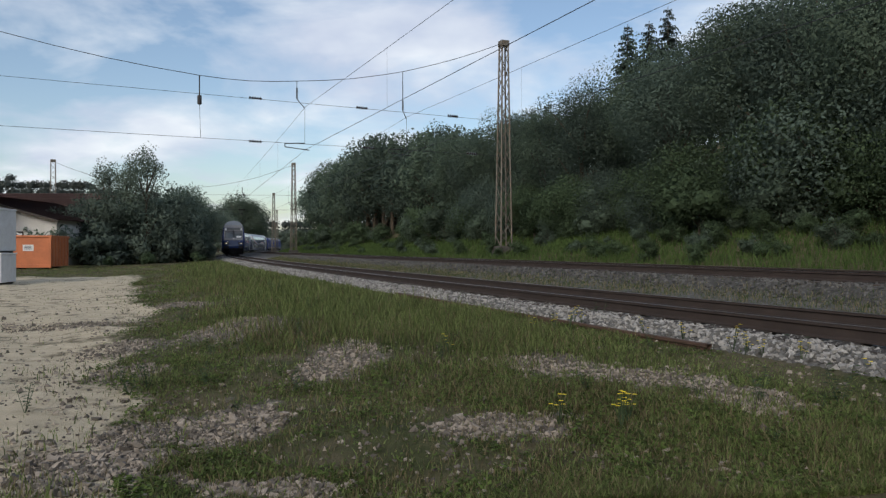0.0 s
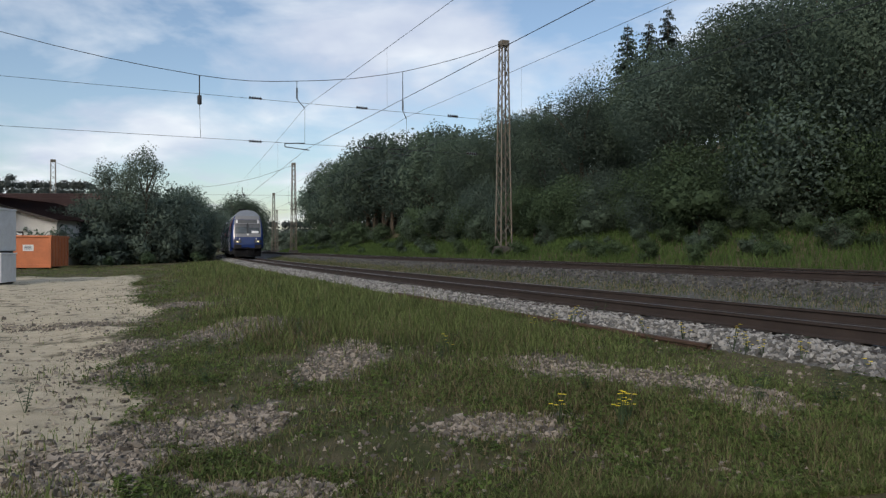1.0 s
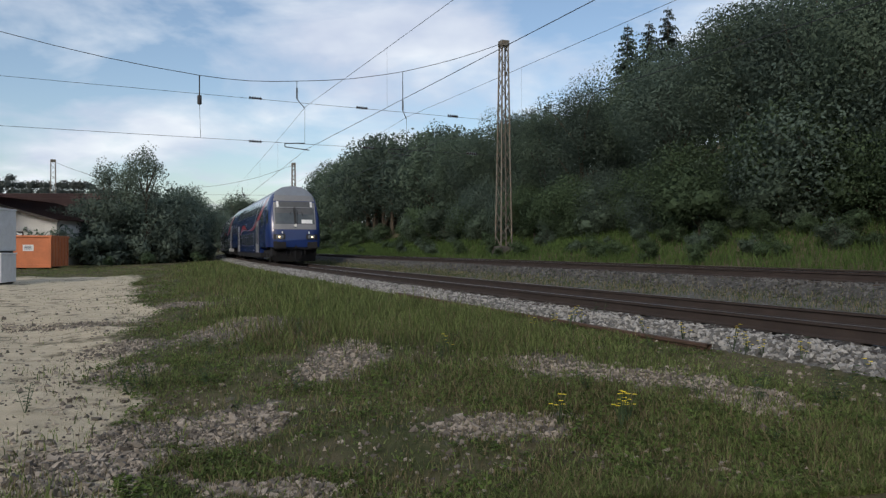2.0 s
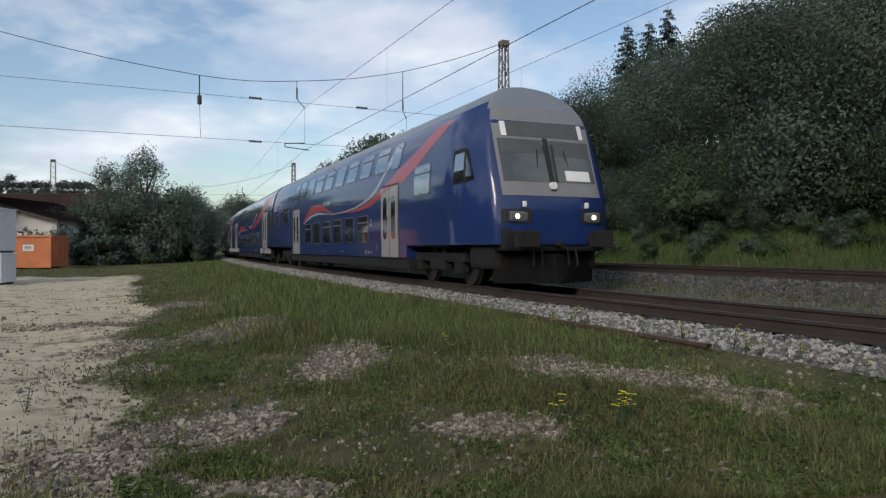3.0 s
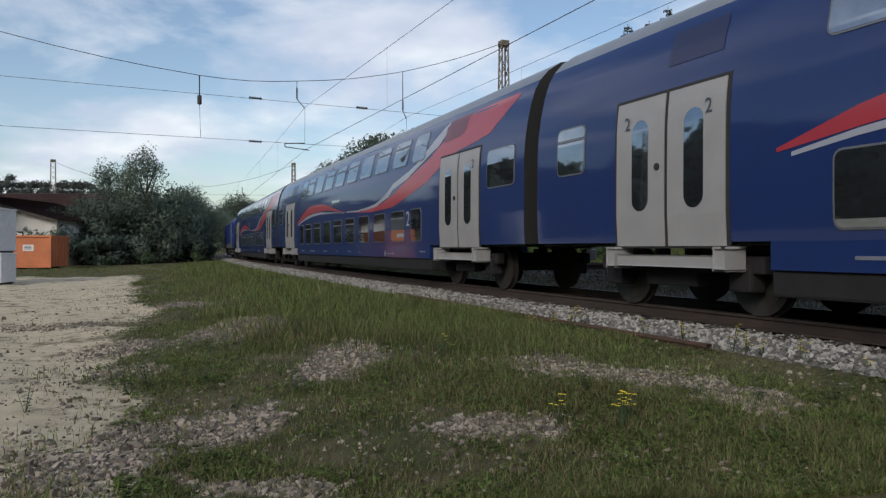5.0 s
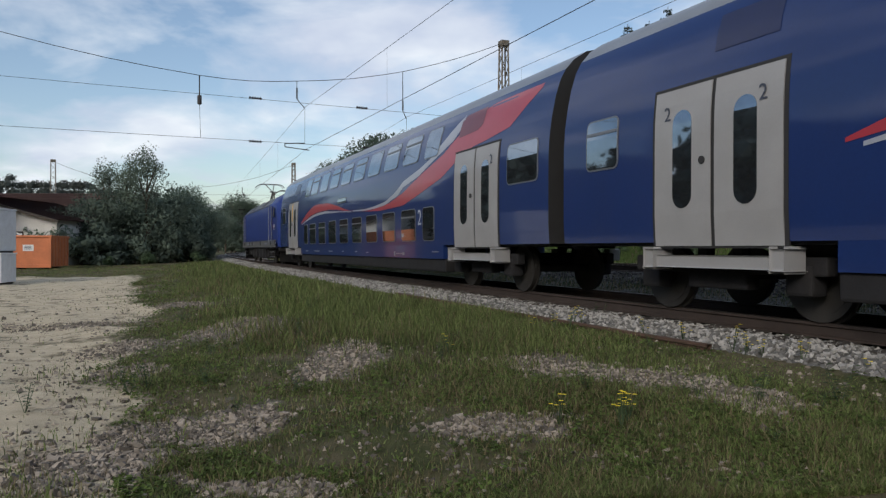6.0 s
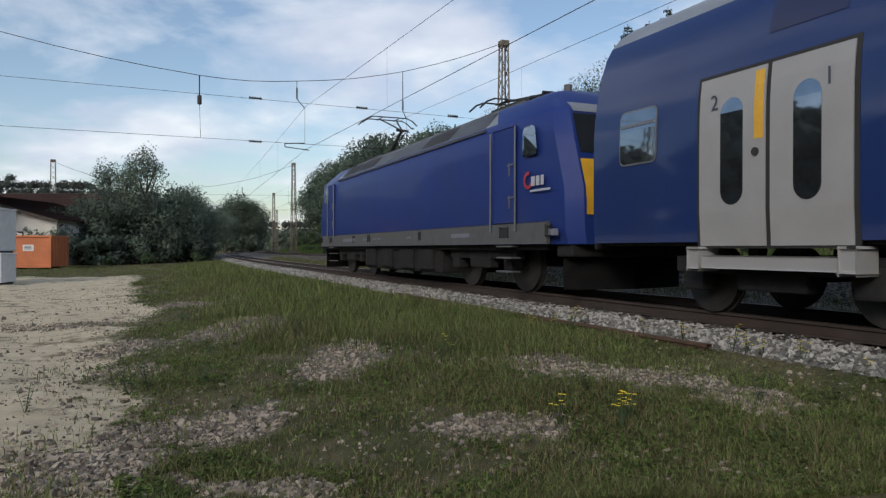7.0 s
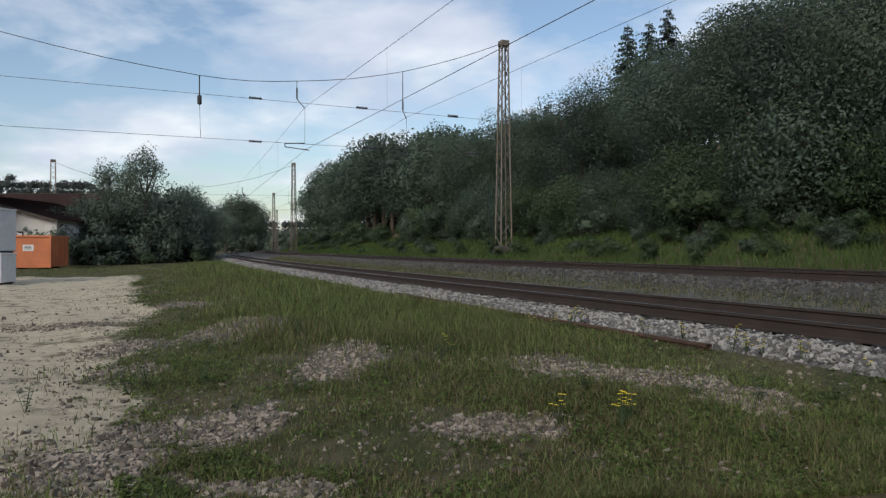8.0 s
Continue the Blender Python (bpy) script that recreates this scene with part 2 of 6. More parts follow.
# distance haze is put into this colour: paler green for the yard's far trees
M["hazeleaf"] = leaf_mat("haze_paled_green_leaves", (0.125, 0.162, 0.128), 0.08)
M["bush"] = leaf_mat("bush_leaves", (0.078, 0.116, 0.062), 0.1)
M["weed"] = leaf_mat("bank_weeds", (0.072, 0.112, 0.034))
M["grass"] = leaf_mat("grass_blades", (0.128, 0.158, 0.058), 0.4)
M["drygrass"] = leaf_mat("dry_grass_blades", (0.20, 0.168, 0.095), 0.35)
M["cover"] = leaf_mat("creeping_leaves", (0.100, 0.142, 0.038), 0.45)
M["flower"] = mat("yellow_petals", (0.75, 0.6, 0.03), rough=0.6, var=0.1, bump=0.0)
M["orange"] = mat("orange_skip_paint", (0.60, 0.19, 0.075), rough=0.55, var=0.12, scale=1.2, bump=0.1, dirt=(0.30, 0.09, 0.04), dirt_amt=0.5)
M["wall"] = mat("white_render", (0.66, 0.65, 0.63), rough=0.9, var=0.1, scale=0.8, bump=0.15, dirt=(0.35, 0.33, 0.3), dirt_amt=0.35)
M["tile"] = mat("brown_roof_tiles", (0.20, 0.13, 0.12), rough=0.8, var=0.2, bump=0.3, obj=0.25)
M["wood"] = mat("dark_timber", (0.05, 0.04, 0.035), rough=0.8, var=0.2, bump=0.2)
M["boxwhite"] = mat("white_cabinet_paint", (0.68, 0.70, 0.72), rough=0.5, var=0.08, bump=0.05, dirt=(0.4, 0.4, 0.38), dirt_amt=0.3)
M["print"] = mat("dark_print", (0.05, 0.06, 0.09), rough=0.6, var=0.05, bump=0.0)
M["lightprint"] = mat("white_print", (0.38, 0.40, 0.45), rough=0.5, var=0.05, bump=0.0)
M["faintprint"] = mat("faint_print", (0.15, 0.16, 0.20), rough=0.5, var=0.2, bump=0.0)
M["hill"] = leaf_mat("far_wood_leaves", (0.075, 0.088, 0.082))

# ---- ground ----
PATCHES = [(-3.15, 12.1, 1.05, 1.9), (-1.2, 8.7, 0.5, 1.5), (-1.72, 5.75, 0.42, 0.8), (-2.3, 5.5, 0.4, 0.6), (1.2, 7.7, 0.5, 0.95), (1.75, 7.0, 0.62, 0.5), (2.1, 6.5, 0.5, 0.5), (2.45, 5.8, 0.5, 0.65),
           (0.4, 5.4, 0.62, 0.38), (-6.3, 17.4, 0.7, 1.1), (-5.3, 19.0, 0.4, 0.7), (-1.0, 4.2, 0.5, 0.25), (-2.2, 4.7, 0.6, 0.5), (-7.4, 13.3, 2.3, 0.7), (-4.6, 10.2, 0.6, 0.9), (-3.6, 8.3, 0.4, 0.7)]
EDGE_Y = [2.0, 4.1, 5.0, 5.7, 6.4, 7.2, 9.0, 12.9, 16.5, 22.6, 37.9, 60.0]
EDGE_X = [-1.5, -1.85, -2.2, -2.5, -2.75, -3.3, -4.05, -5.6, -6.6, -9.8, -16.0, -26.0]


def wob(x, y, k=1.0):
    return np.sin(x * 1.7 * k + 1.1 * np.sin(y * 1.3 * k)) * 0.5 + np.sin(y * 2.3 * k + x * 0.9 * k + 2.0) * 0.35 + np.sin(x * 5.1 * k - y * 4.3 * k) * 0.2


def path_mask(x, y):
    """Above 0 on the sandy yard."""
    x, y = np.asarray(x, float).ravel(), np.asarray(y, float).ravel()
    d = np.minimum(np.interp(y, EDGE_Y, EDGE_X) - x, x + 34)
    d = np.minimum(d, (37 + 0.5 * np.sin(x) - y) * 0.4)
    d = d - 1.6 * np.exp(-((y - 13.3) / 0.45) ** 2) * (x > -12) - 1.2 * np.exp(-((y - 19.0) / 0.35) ** 2 - ((x + 12) / 2.5) ** 2)
    return d + 0.22 * wob(x, y) + 0.15 * wob(x, y, 3.3)


def gravel_mask(x, y):
    x, y = np.asarray(x, float).ravel(), np.asarray(y, float).ravel()
    g = np.full(len(x), -2.0)
    for px, py, a, b in PATCHES:
        g = np.maximum(g, 1 - np.sqrt(((x - px) / a) ** 2 + ((y - py) / b) ** 2))
    return g + 0.16 * wob(x, y, 1.6) + 0.22 * wob(x + 4, y - 3, 4.7) + 0.2 * wob(x, y, 11)


def ground_material():
    m = bpy.data.materials.new("yard_ground")
    m.use_nodes = True
    nt = m.node_tree
    b = nt.nodes["Principled BSDF"]
    N, L = nt.nodes.new, nt.links.new
    b.inputs["Roughness"].default_value = 0.95
    b.inputs["Specular IOR Level"].default_value = 0.2
    tc = N("ShaderNodeTexCoord")

    def noise(scale, detail=5, rough=0.6):
        n = N("ShaderNodeTexNoise")
        n.inputs["Scale"].default_value = scale
        n.inputs["Detail"].default_value = detail
        n.inputs["Roughness"].default_value = rough
        L(tc.outputs["Object"], n.inputs["Vector"])
        return n.outputs["Fac"]

    def ramp(src, a, ca, c, cb):
        r = N("ShaderNodeValToRGB")
        r.color_ramp.elements[0].position, r.color_ramp.elements[0].color = a, (*ca, 1)
        r.color_ramp.elements[1].position, r.color_ramp.elements[1].color = c, (*cb, 1)
        L(src, r.inputs[0])
        return r.outputs[0]

    def mask(name, nz, amp, soft):
        at = N("ShaderNodeAttribute")
        at.attribute_name = name
        a = N("ShaderNodeMath")
        a.operation = "MULTIPLY_ADD"
        a.inputs[1].default_value = amp
        L(nz, a.inputs[0])
        L(at.outputs["Fac"], a.inputs[2])
        r = N("ShaderNodeMapRange")
        r.inputs["From Min"].default_value, r.inputs["From Max"].default_value = amp * 0.5 - soft, amp * 0.5 + soft
        L(a.outputs[0], r.inputs["Value"])
        return r.outputs[0]

    def mix(f, a, c):
        x = N("ShaderNodeMixRGB")
        L(f, x.inputs[0])
        L(a, x.inputs[1])
        L(c, x.inputs[2])
        return x.outputs[0]

    big, mid, fine = noise(0.55), noise(3.2), noise(34, 6, 0.7)
    turf = mix(ramp(big, 0.42, (0, 0, 0), 0.6, (1, 1, 1)), ramp(mid, 0.3, (0.052, 0.060, 0.022), 0.7, (0.088, 0.092, 0.036)), ramp(mid, 0.3, (0.095, 0.082, 0.046), 0.7, (0.16, 0.13, 0.083)))
    grav = ramp(fine, 0.3, (0.088, 0.079, 0.062), 0.68, (0.235, 0.212, 0.175))
    sand = mix(ramp(fine, 0.35, (0, 0, 0), 0.75, (1, 1, 1)), ramp(mid, 0.32, (0.42, 0.355, 0.245), 0.66, (0.60, 0.515, 0.37)), ramp(mid, 0.3, (0.48, 0.42, 0.31), 0.7, (0.64, 0.57, 0.43)))
    damp = noise(1.4, 8, 0.7)
    sand = mix(ramp(damp, 0.545, (0, 0, 0), 0.63, (0.85, 0.85, 0.85)), sand, ramp(fine, 0.3, (0.10, 0.088, 0.052), 0.7, (0.21, 0.18, 0.125)))
    col = mix(mask("gravel", mid, 1.2, 0.15), turf, grav)
    col = mix(mask("path", mid, 1.3, 0.22), col, sand)
    L(col, b.inputs["Base Color"])
    bp = N("ShaderNodeBump")
    bp.inputs["Strength"].default_value = 0.9
    bp.inputs["Distance"].default_value = 0.03
    L(fine, bp.inputs["Height"])
    L(bp.outputs[0], b.inputs["Normal"])
    return m


def make_ground():
    r = np.concatenate([np.linspace(0.0, 2.5, 6), np.geomspace(2.8, 60, 190), np.geomspace(62, 3000, 90)])
    a = np.radians(np.concatenate([np.linspace(-180, -52, 40), np.linspace(-50, 50, 260), np.linspace(52, 180, 40)]))
    x, y = np.outer(r, np.sin(a)), np.outer(r, np.cos(a))
    z = ground_z(x, y).reshape(x.shape)
    v, f = sheet(np.stack([x, y, z], 2))
    me = mesh_np("ground", v, f)
    for nm, fn in (("path", path_mask), ("gravel", gravel_mask)):
        at = me.attributes.new(nm, "FLOAT", "POINT")
        at.data.foreach_set("value", np.asarray(fn(x, y), np.float32))
    part_of("ground", me, ground_material(), None, "uneven yard of grass, sand and gravel", True)
    ob = bpy.data.objects["ground"]
    tagged(ob, category="ground", kind="structure")
    if me.polygons[5000].normal.z < 0:
        me.flip_normals()


make_ground()


# ---- tracks ----
def sweep(profile, s0, s1, step):
    """Verts and quads of a cross-section (o, z) carried along the line."""
    ss = np.arange(s0, s1 + step, step)
    rows = []
    for s in ss:
        x, y, nx, ny = (np.interp(s, S, A) for A in (LX, LY, NX, NY))
        rows.append([(x + o * nx, y + o * ny, z) for o, z in profile])
    return sheet(rows)


def track_bed(name, o0, z0, material, label, left, right):
    prof = [(o0 + o, z0 + z) for o, z in left + [(-1.35, -0.20), (-0.9, -0.215), (-0.6, -0.2), (0, -0.19), (0.6, -0.2), (0.9, -0.215), (1.35, -0.2)] + right]
    v, f = sweep(prof, -120, 330, 0.5)
    rng = np.random.default_rng(3)
    v = v + rng.normal(0, 0.012, v.shape)
    ob = part_of(name, mesh_np(name, v, f), material, None, label, True)
    return tagged(ob, category="ballast bed", kind="structure")


bed_near = track_bed("track_bed_near", 0.0, 0.0, M["bed"], "pale crushed-stone ballast under the near track", [(-2.2, -0.5), (-1.9, -0.29), (-1.55, -0.21)], [(1.8, -0.19), (2.4, -0.14), (3.0, -0.03), (3.4, 0.04)])
bed_far = track_bed("track_bed_far", TRACK_GAP, RISE, M["bed2"], "weathered grey ballast under the raised far track", [(-2.9, -0.6), (-2.1, -0.42), (-1.55, -0.22)], [(1.6, -0.22), (2.5, -0.5), (3.2, -0.8)])


def rail_profile(o, z):
    h = [(-0.036, 0), (-0.036, -0.035), (-0.010, -0.05), (-0.010, -0.14), (-0.07, -0.155), (-0.07, -0.172)]
    pts = h + [(-a, b) for a, b in reversed(h)]
    return [(o + a, z + b) for a, b in pts + pts[:1]]


def make_track(name, o0, z0, label):
    t = thing(name, Matrix(), label, "railway track", kind="structure")
    for side in (-0.753, 0.753):
        v, f = sweep(rail_profile(o0 + side, z0), -120, 330, 1.0)
        rail = part_of("rail", mesh_np("rail", v, f), M["rail"], t, "rust-brown steel rail")
        v, f = sweep([(o0 + side - 0.03, z0 + 0.003), (o0 + side, z0 + 0.005), (o0 + side + 0.03, z0 + 0.003)], -120, 330, 1.0)
        part_of("running_surface", mesh_np("running_surface", v, f), M["railhead"], rail, "worn bright running surface")
    bm = bmesh.new()
    box(bm, -1.3, 1.3, -0.13, 0.13, -0.33, -0.175, 0.012)
    me = bpy.data.meshes.new("sleeper")
    bm.to_mesh(me)
    bm.free()
    for i in range(290):
        s = -14 + i * 0.62
        p = on_line(s, o0, z0)
        ob = part_of("sleeper", me, M["sleeper"], t)
        ob.matrix_basis = Matrix.Translation(p) @ pose(0, 0, 0, 0, 0, math.degrees(heading(s)) + 90)
    return t


make_track("track_near", 0.0, 0.0, "near railway track with rust-brown rails on pale ballast")
make_track("track_far", TRACK_GAP, RISE, "far railway track with dark rails on a raised bed")

# ---- train ----
SPEED, FRONT0 = 27.655, 86.202
STEPS = [0.2 * i for i in range(41)]


def vehicle_rows(behind, length, pivot):
    rows = []
    for t in STEPS:
        s = FRONT0 - SPEED * t + behind
        a, b = on_line(s + pivot), on_line(s + length - pivot)
        d = a - b
        rows.append((t, Matrix.Translation((a + b) / 2) @ Matrix.Rotation(math.atan2(d.y, d.x), 4, "Z")))
    return rows


# body cross-section, half: from the sill up to the roof
BODY = [(1.37, 0.94), (1.39, 1.29), (1.39, 1.96), (1.385, 2.53), (1.36, 2.87), (1.31, 3.2), (1.235, 3.54), (1.14, 3.83), (1.03, 4.02), (0.86, 4.21), (0.6, 4.38), (0.3, 4.45), (0.0, 4.48)]
BZ = [z for w, z in BODY]
BW = [w for w, z in BODY]


def half_w(z):
    return float(np.interp(z, BZ, BW))


def skin(x0, x1, z0, z1, side, proud, nx=2, edge=0.0):
    """A thin plate that follows the car's side, with its edges turned in."""
    bm = bmesh.new()
    nz = max(2, int((z1 - z0) / 0.2) + 1)
    grid = []
    for i in range(nx):
        x = x0 + (x1 - x0) * i / (nx - 1)
        col = []
        for j in range(nz):
            z = z0 + (z1 - z0) * j / (nz - 1)
            col.append(bm.verts.new((x, side * (half_w(z) + proud), z)))
        grid.append(col)
    for i in range(nx - 1):
        for j in range(nz - 1):
            bm.faces.new((grid[i][j], grid[i + 1][j], grid[i + 1][j + 1], grid[i][j + 1]))
    r = bmesh.ops.extrude_face_region(bm, geom=bm.faces[:])
    for v in r["geom"]:
        if isinstance(v, bmesh.types.BMVert):
            v.co.y -= side * (proud + 0.02)
    bmesh.ops.recalc_face_normals(bm, faces=bm.faces[:])
    return bm


def rounded(x0, x1, z0, z1, r, side, proud, depth, n=4):
    """A plate with rounded corners on the car's side."""
    pts = []
    for cx, cz, a0 in ((x1 - r, z1 - r, 0), (x0 + r, z1 - r, 90), (x0 + r, z0 + r, 180), (x1 - r, z0 + r, 270)):
        for i in range(n + 1):
            a = radians(a0 + 90 * i / n)
            pts.append((cx + r * math.cos(a), cz + r * math.sin(a)))
    # extra points on the upright edges so that the plate follows the curved side
    full = []
    for (xa, za), (xb, zb) in zip(pts, pts[1:] + pts[:1]):
        full.append((xa, za))
        if abs(zb - za) > 0.25:
            full += [(xa + (xb - xa) * k / 3, za + (zb - za) * k / 3) for k in (1, 2)]
    bm = bmesh.new()
    outer = [bm.verts.new((x, side * (half_w(z) + proud), z)) for x, z in full]
    inner = [bm.verts.new((x, side * (half_w(z) + proud - depth), z)) for x, z in full]
    for i in range(len(full)):
        j = (i + 1) % len(full)
        bm.faces.new((outer[i], outer[j], inner[j], inner[i]))
    # fill row by row, so that the curved plate stays true
    lev = {}
    for v, (x, z) in zip(outer, full):
        lev.setdefault(round(z, 4), []).append(v)
    keys = sorted(lev)
    ends = [(min(lev[k], key=lambda v: v.co.x), max(lev[k], key=lambda v: v.co.x)) for k in keys]
    for (a, b), (c, d) in zip(ends, ends[1:]):
        vs = [a, b, d, c]
        vs = [v for i, v in enumerate(vs) if v not in vs[:i]]
        if len(vs) > 2:
            try:
                bm.faces.new(vs)
            except ValueError:
                pass
    bmesh.ops.recalc_face_normals(bm, faces=bm.faces[:])
    return bm


def window(parent, x0, x1, z0, z1, side, bar_at=None, r=0.09):
    fr = part("window", rounded(x0 - 0.025, x1 + 0.025, z0 - 0.025, z1 + 0.025, r + 0.02, side, 0.012, 0.03), M["trim"], parent, "tinted window in a pale metal frame")
    part("pane", rounded(x0, x1, z0, z1, r, side, 0.017, 0.02), M["glass"], fr)
    if bar_at:
        z = z1 - bar_at
        part("vent_bar", skin(x0 + 0.01, x1 - 0.01, z - 0.022, z + 0.022, side, 0.03), M["trim"], fr)
    return fr


def sliding_door(parent, x0, x1, z0, z1, side, marks=("2", "2"), yellow=False):
    d = part("door", skin(x0 - 0.06, x1 + 0.06, z0 - 0.03, z1 + 0.05, side, 0.006), M["seal"], parent, "pair of pale grey sliding door leaves")
    mid = (x0 + x1) / 2
    for a, b in ((x0, mid - 0.035), (mid + 0.035, x1)):
        leaf = part("leaf", skin(a, b, z0, z1, side, 0.022), M["door"], d, "pale grey door leaf")
        c = (a + b) / 2 + (0.02 if a == x0 else -0.02)
        part("pane", rounded(c - 0.175, c + 0.175, z0 + 0.5, z1 - 0.3, 0.174, side, 0.03, 0.02, 6), M["glass"], leaf, "tall rounded dark door pane")
    part("button", rounded(mid - 0.22, mid - 0.12, z0 + 1.05, z0 + 1.15, 0.049, side, 0.04, 0.03), M["seal"], d)
    if yellow:
        part("yellow_strip", skin(mid - 0.19, mid - 0.06, z0 + 1.25, z1 - 0.05, side, 0.027), M["yellow"], d, "yellow first-class strip")
    return d


def loft_x(sections):
    """Closed skin through cross-sections: list of (x, [(y, z), ...])."""
    rows = [[(x, y, z) for y, z in pts] for x, pts in sections]
    return sheet(rows)


def full_profile(z_from=0.94):
    half = [(w, z) for w, z in BODY if z >= z_from]
    return [(-w, z) for w, z in half] + [(w, z) for w, z in reversed(half[:-1])]


TAIL_RED = [(21.5, 1.93, 1.96), (20.4, 2.09, 2.31), (19.1, 2.26, 2.59), (18.3, 2.31, 2.64), (16.8, 2.33, 2.61), (16.0, 2.32, 2.55), (14.9, 2.27, 2.4), (13.9, 2.18, 2.24), (13.2, 2.14, 2.15)]
TAIL_WHITE = [(21.2, 1.88, 1.93), (20.4, 2.0, 2.075), (19.1, 2.13, 2.235), (18.3, 2.18, 2.285), (16.8, 2.21, 2.305), (15.6, 2.18, 2.235), (14.5, 2.16, 2.19), (13.0, 2.09, 2.11)]
# the swooshes differ a little from car to car: (distance from the front, lower edge, upper edge)
RED_A = [(12.1, 2.28, 2.29), (10.3, 2.15, 2.27), (9.05, 2.21, 2.41), (8.05, 2.27, 2.65), (7.2, 2.4, 2.87), (6.5, 2.48, 3.01), (5.8, 2.62, 3.2), (4.7, 2.85, 3.5), (3.6, 3.08, 3.78), (2.7, 3.25, 3.89), (1.8, 3.45, 3.9), (0.8, 3.82, 3.9)]
WHITE_A = [(13.3, 2.45, 2.46), (11.8, 2.29, 2.39), (10.3, 2.36, 2.48), (9.05, 2.64, 2.84), (8.4, 2.88, 3.05), (7.95, 3.0, 3.27), (7.3, 3.2, 3.6), (6.5, 3.6, 3.89)]
RED_B = [(13.2, 2.14, 2.15), (11.4, 2.04, 2.055), (10.8, 2.01, 2.045), (9.8, 1.98, 2.1), (8.95, 2.0, 2.16), (8.4, 2.01, 2.26), (7.8, 2.03, 2.37), (6.6, 2.24, 2.7), (5.1, 2.53, 3.09), (4.4, 2.78, 3.4), (3.5, 3.05, 3.75), (2.7, 3.12, 3.89), (1.8, 3.23, 3.9), (0.8, 3.82, 3.9)]
WHITE_B = [(12.9, 2.1, 2.14), (11.4, 2.06, 2.11), (10.3, 2.07, 2.15), (9.35, 2.12, 2.22), (8.6, 2.26, 2.39), (8.2, 2.33, 2.51), (7.8, 2.51, 2.68), (6.6, 2.72, 2.9), (5.85, 2.96, 3.1), (4.6, 3.34, 3.71), (4.2, 3.62, 3.88)]
RED_C = [(13.8, 2.13, 2.14), (11.8, 2.11, 2.13), (10.5, 2.07, 2.14), (9.75, 2.08, 2.19), (8.5, 2.16, 2.35), (7.4, 2.39, 2.63), (6.6, 2.58, 2.83), (5.9, 2.62, 3.07), (5.5, 2.66, 3.18), (4.4, 3.04, 3.5), (3.6, 3.4, 3.84), (2.6, 3.86, 3.92)]
WHITE_C = [(13.8, 2.13, 2.15), (11.65, 2.11, 2.16), (10.3, 2.17, 2.23), (9.35, 2.27, 2.35), (8.5, 2.39, 2.51), (7.95, 2.55, 2.7), (7.4, 2.84, 3.01), (7.05, 3.1, 3.39), (6.7, 3.25, 3.6), (6.1, 3.6, 3.89)]


def stripe(name, table, length, parent, side, material, label, proud=0.005):
    d = np.arange(min(table[0][0], table[-1][0]), max(table[0][0], table[-1][0]) + 0.01, 0.2)
    t = sorted(table)
    lo, hi = np.interp(d, [a[0] for a in t], [a[1] for a in t]), np.interp(d, [a[0] for a in t], [a[2] for a in t])
    rows = []
    for dd, a, b in zip(d, lo, hi):
        zz = np.linspace(a, b, 7)
        rows.append([(length / 2 - dd, side * (half_w(z) + proud), z) for z in zz])
    v, f = sheet(rows)
    me = mesh_np(name, v, f)
    if side < 0:
        me.flip_normals()
    return part_of(name, me, material, parent, label, True)


def wheelset(bm, x, r, y):
    if y:
        for rr, y0, y1 in ((r, -0.02, 0.07), (r + 0.03, -0.05, -0.02), (r * 0.82, 0.0, 0.075), (r * 0.3, 0.0, 0.12)):
            sg = 1 if y > 0 else -1
            bmesh.ops.create_cone(bm, cap_ends=True, segments=28, radius1=rr, radius2=rr, depth=y1 - y0,
                                  matrix=Matrix.Translation((x, y + sg * (y0 + y1) / 2, r)) @ pose(0, 0, 0, 90, 0, 0))
    else:
        bar(bm, (x, -0.75, r), (x, 0.75, r), 0.08, 12)


def bogie(parent, x, r=0.46, base=2.5, half=1.05):
    fr = bmesh.new()
    for y in (-half, half):
        box(fr, x - base / 2 - 0.35, x + base / 2 + 0.35, y - 0.09, y + 0.09, r + 0.08, r + 0.3, 0.03)
        box(fr, x - 0.5, x + 0.5, y - 0.11, y + 0.11, r - 0.12, r + 0.12, 0.03)
        for e in (-1, 1):
            box(fr, x + e * base / 2 - 0.18, x + e * base / 2 + 0.18, y - 0.12, y + 0.14, r - 0.15, r + 0.2, 0.04)
            bar(fr, (x + e * 0.3, y + 0.02, r + 0.1), (x + e * 0.3, y + 0.02, r + 0.5), 0.11, 10)
    box(fr, x - 0.4, x + 0.4, -half, half, r, r + 0.25, 0.03)
    b = part("bogie", fr, M["under"], parent, "dark bogie frame with springs")
    for e in (-1, 1):
        for nm, y in (("wheel", -0.753), ("wheel", 0.753), ("axle", 0.0)):
            w = bmesh.new()
            wheelset(w, x + e * base / 2, r, y)
            part(nm, w, M["wheel"], b)


def low_section(parent, length, d0, d1):
    """The deep part of the body between the bogies, with its blue sides and dark skirt."""
    x0, x1 = length / 2 - d1, length / 2 - d0
    bm = bmesh.new()
    box(bm, x0, x1, -1.37, 1.37, 0.61, 0.96)
    part("lower_body", bm, M["blue"], parent)
    bm = bmesh.new()
    box(bm, x0 - 0.02, x1 + 0.02, -1.33, 1.33, 0.30, 0.611, 0.04)
    part("skirt", bm, M["skirt"], parent, "dark grey skirt under the lower deck")


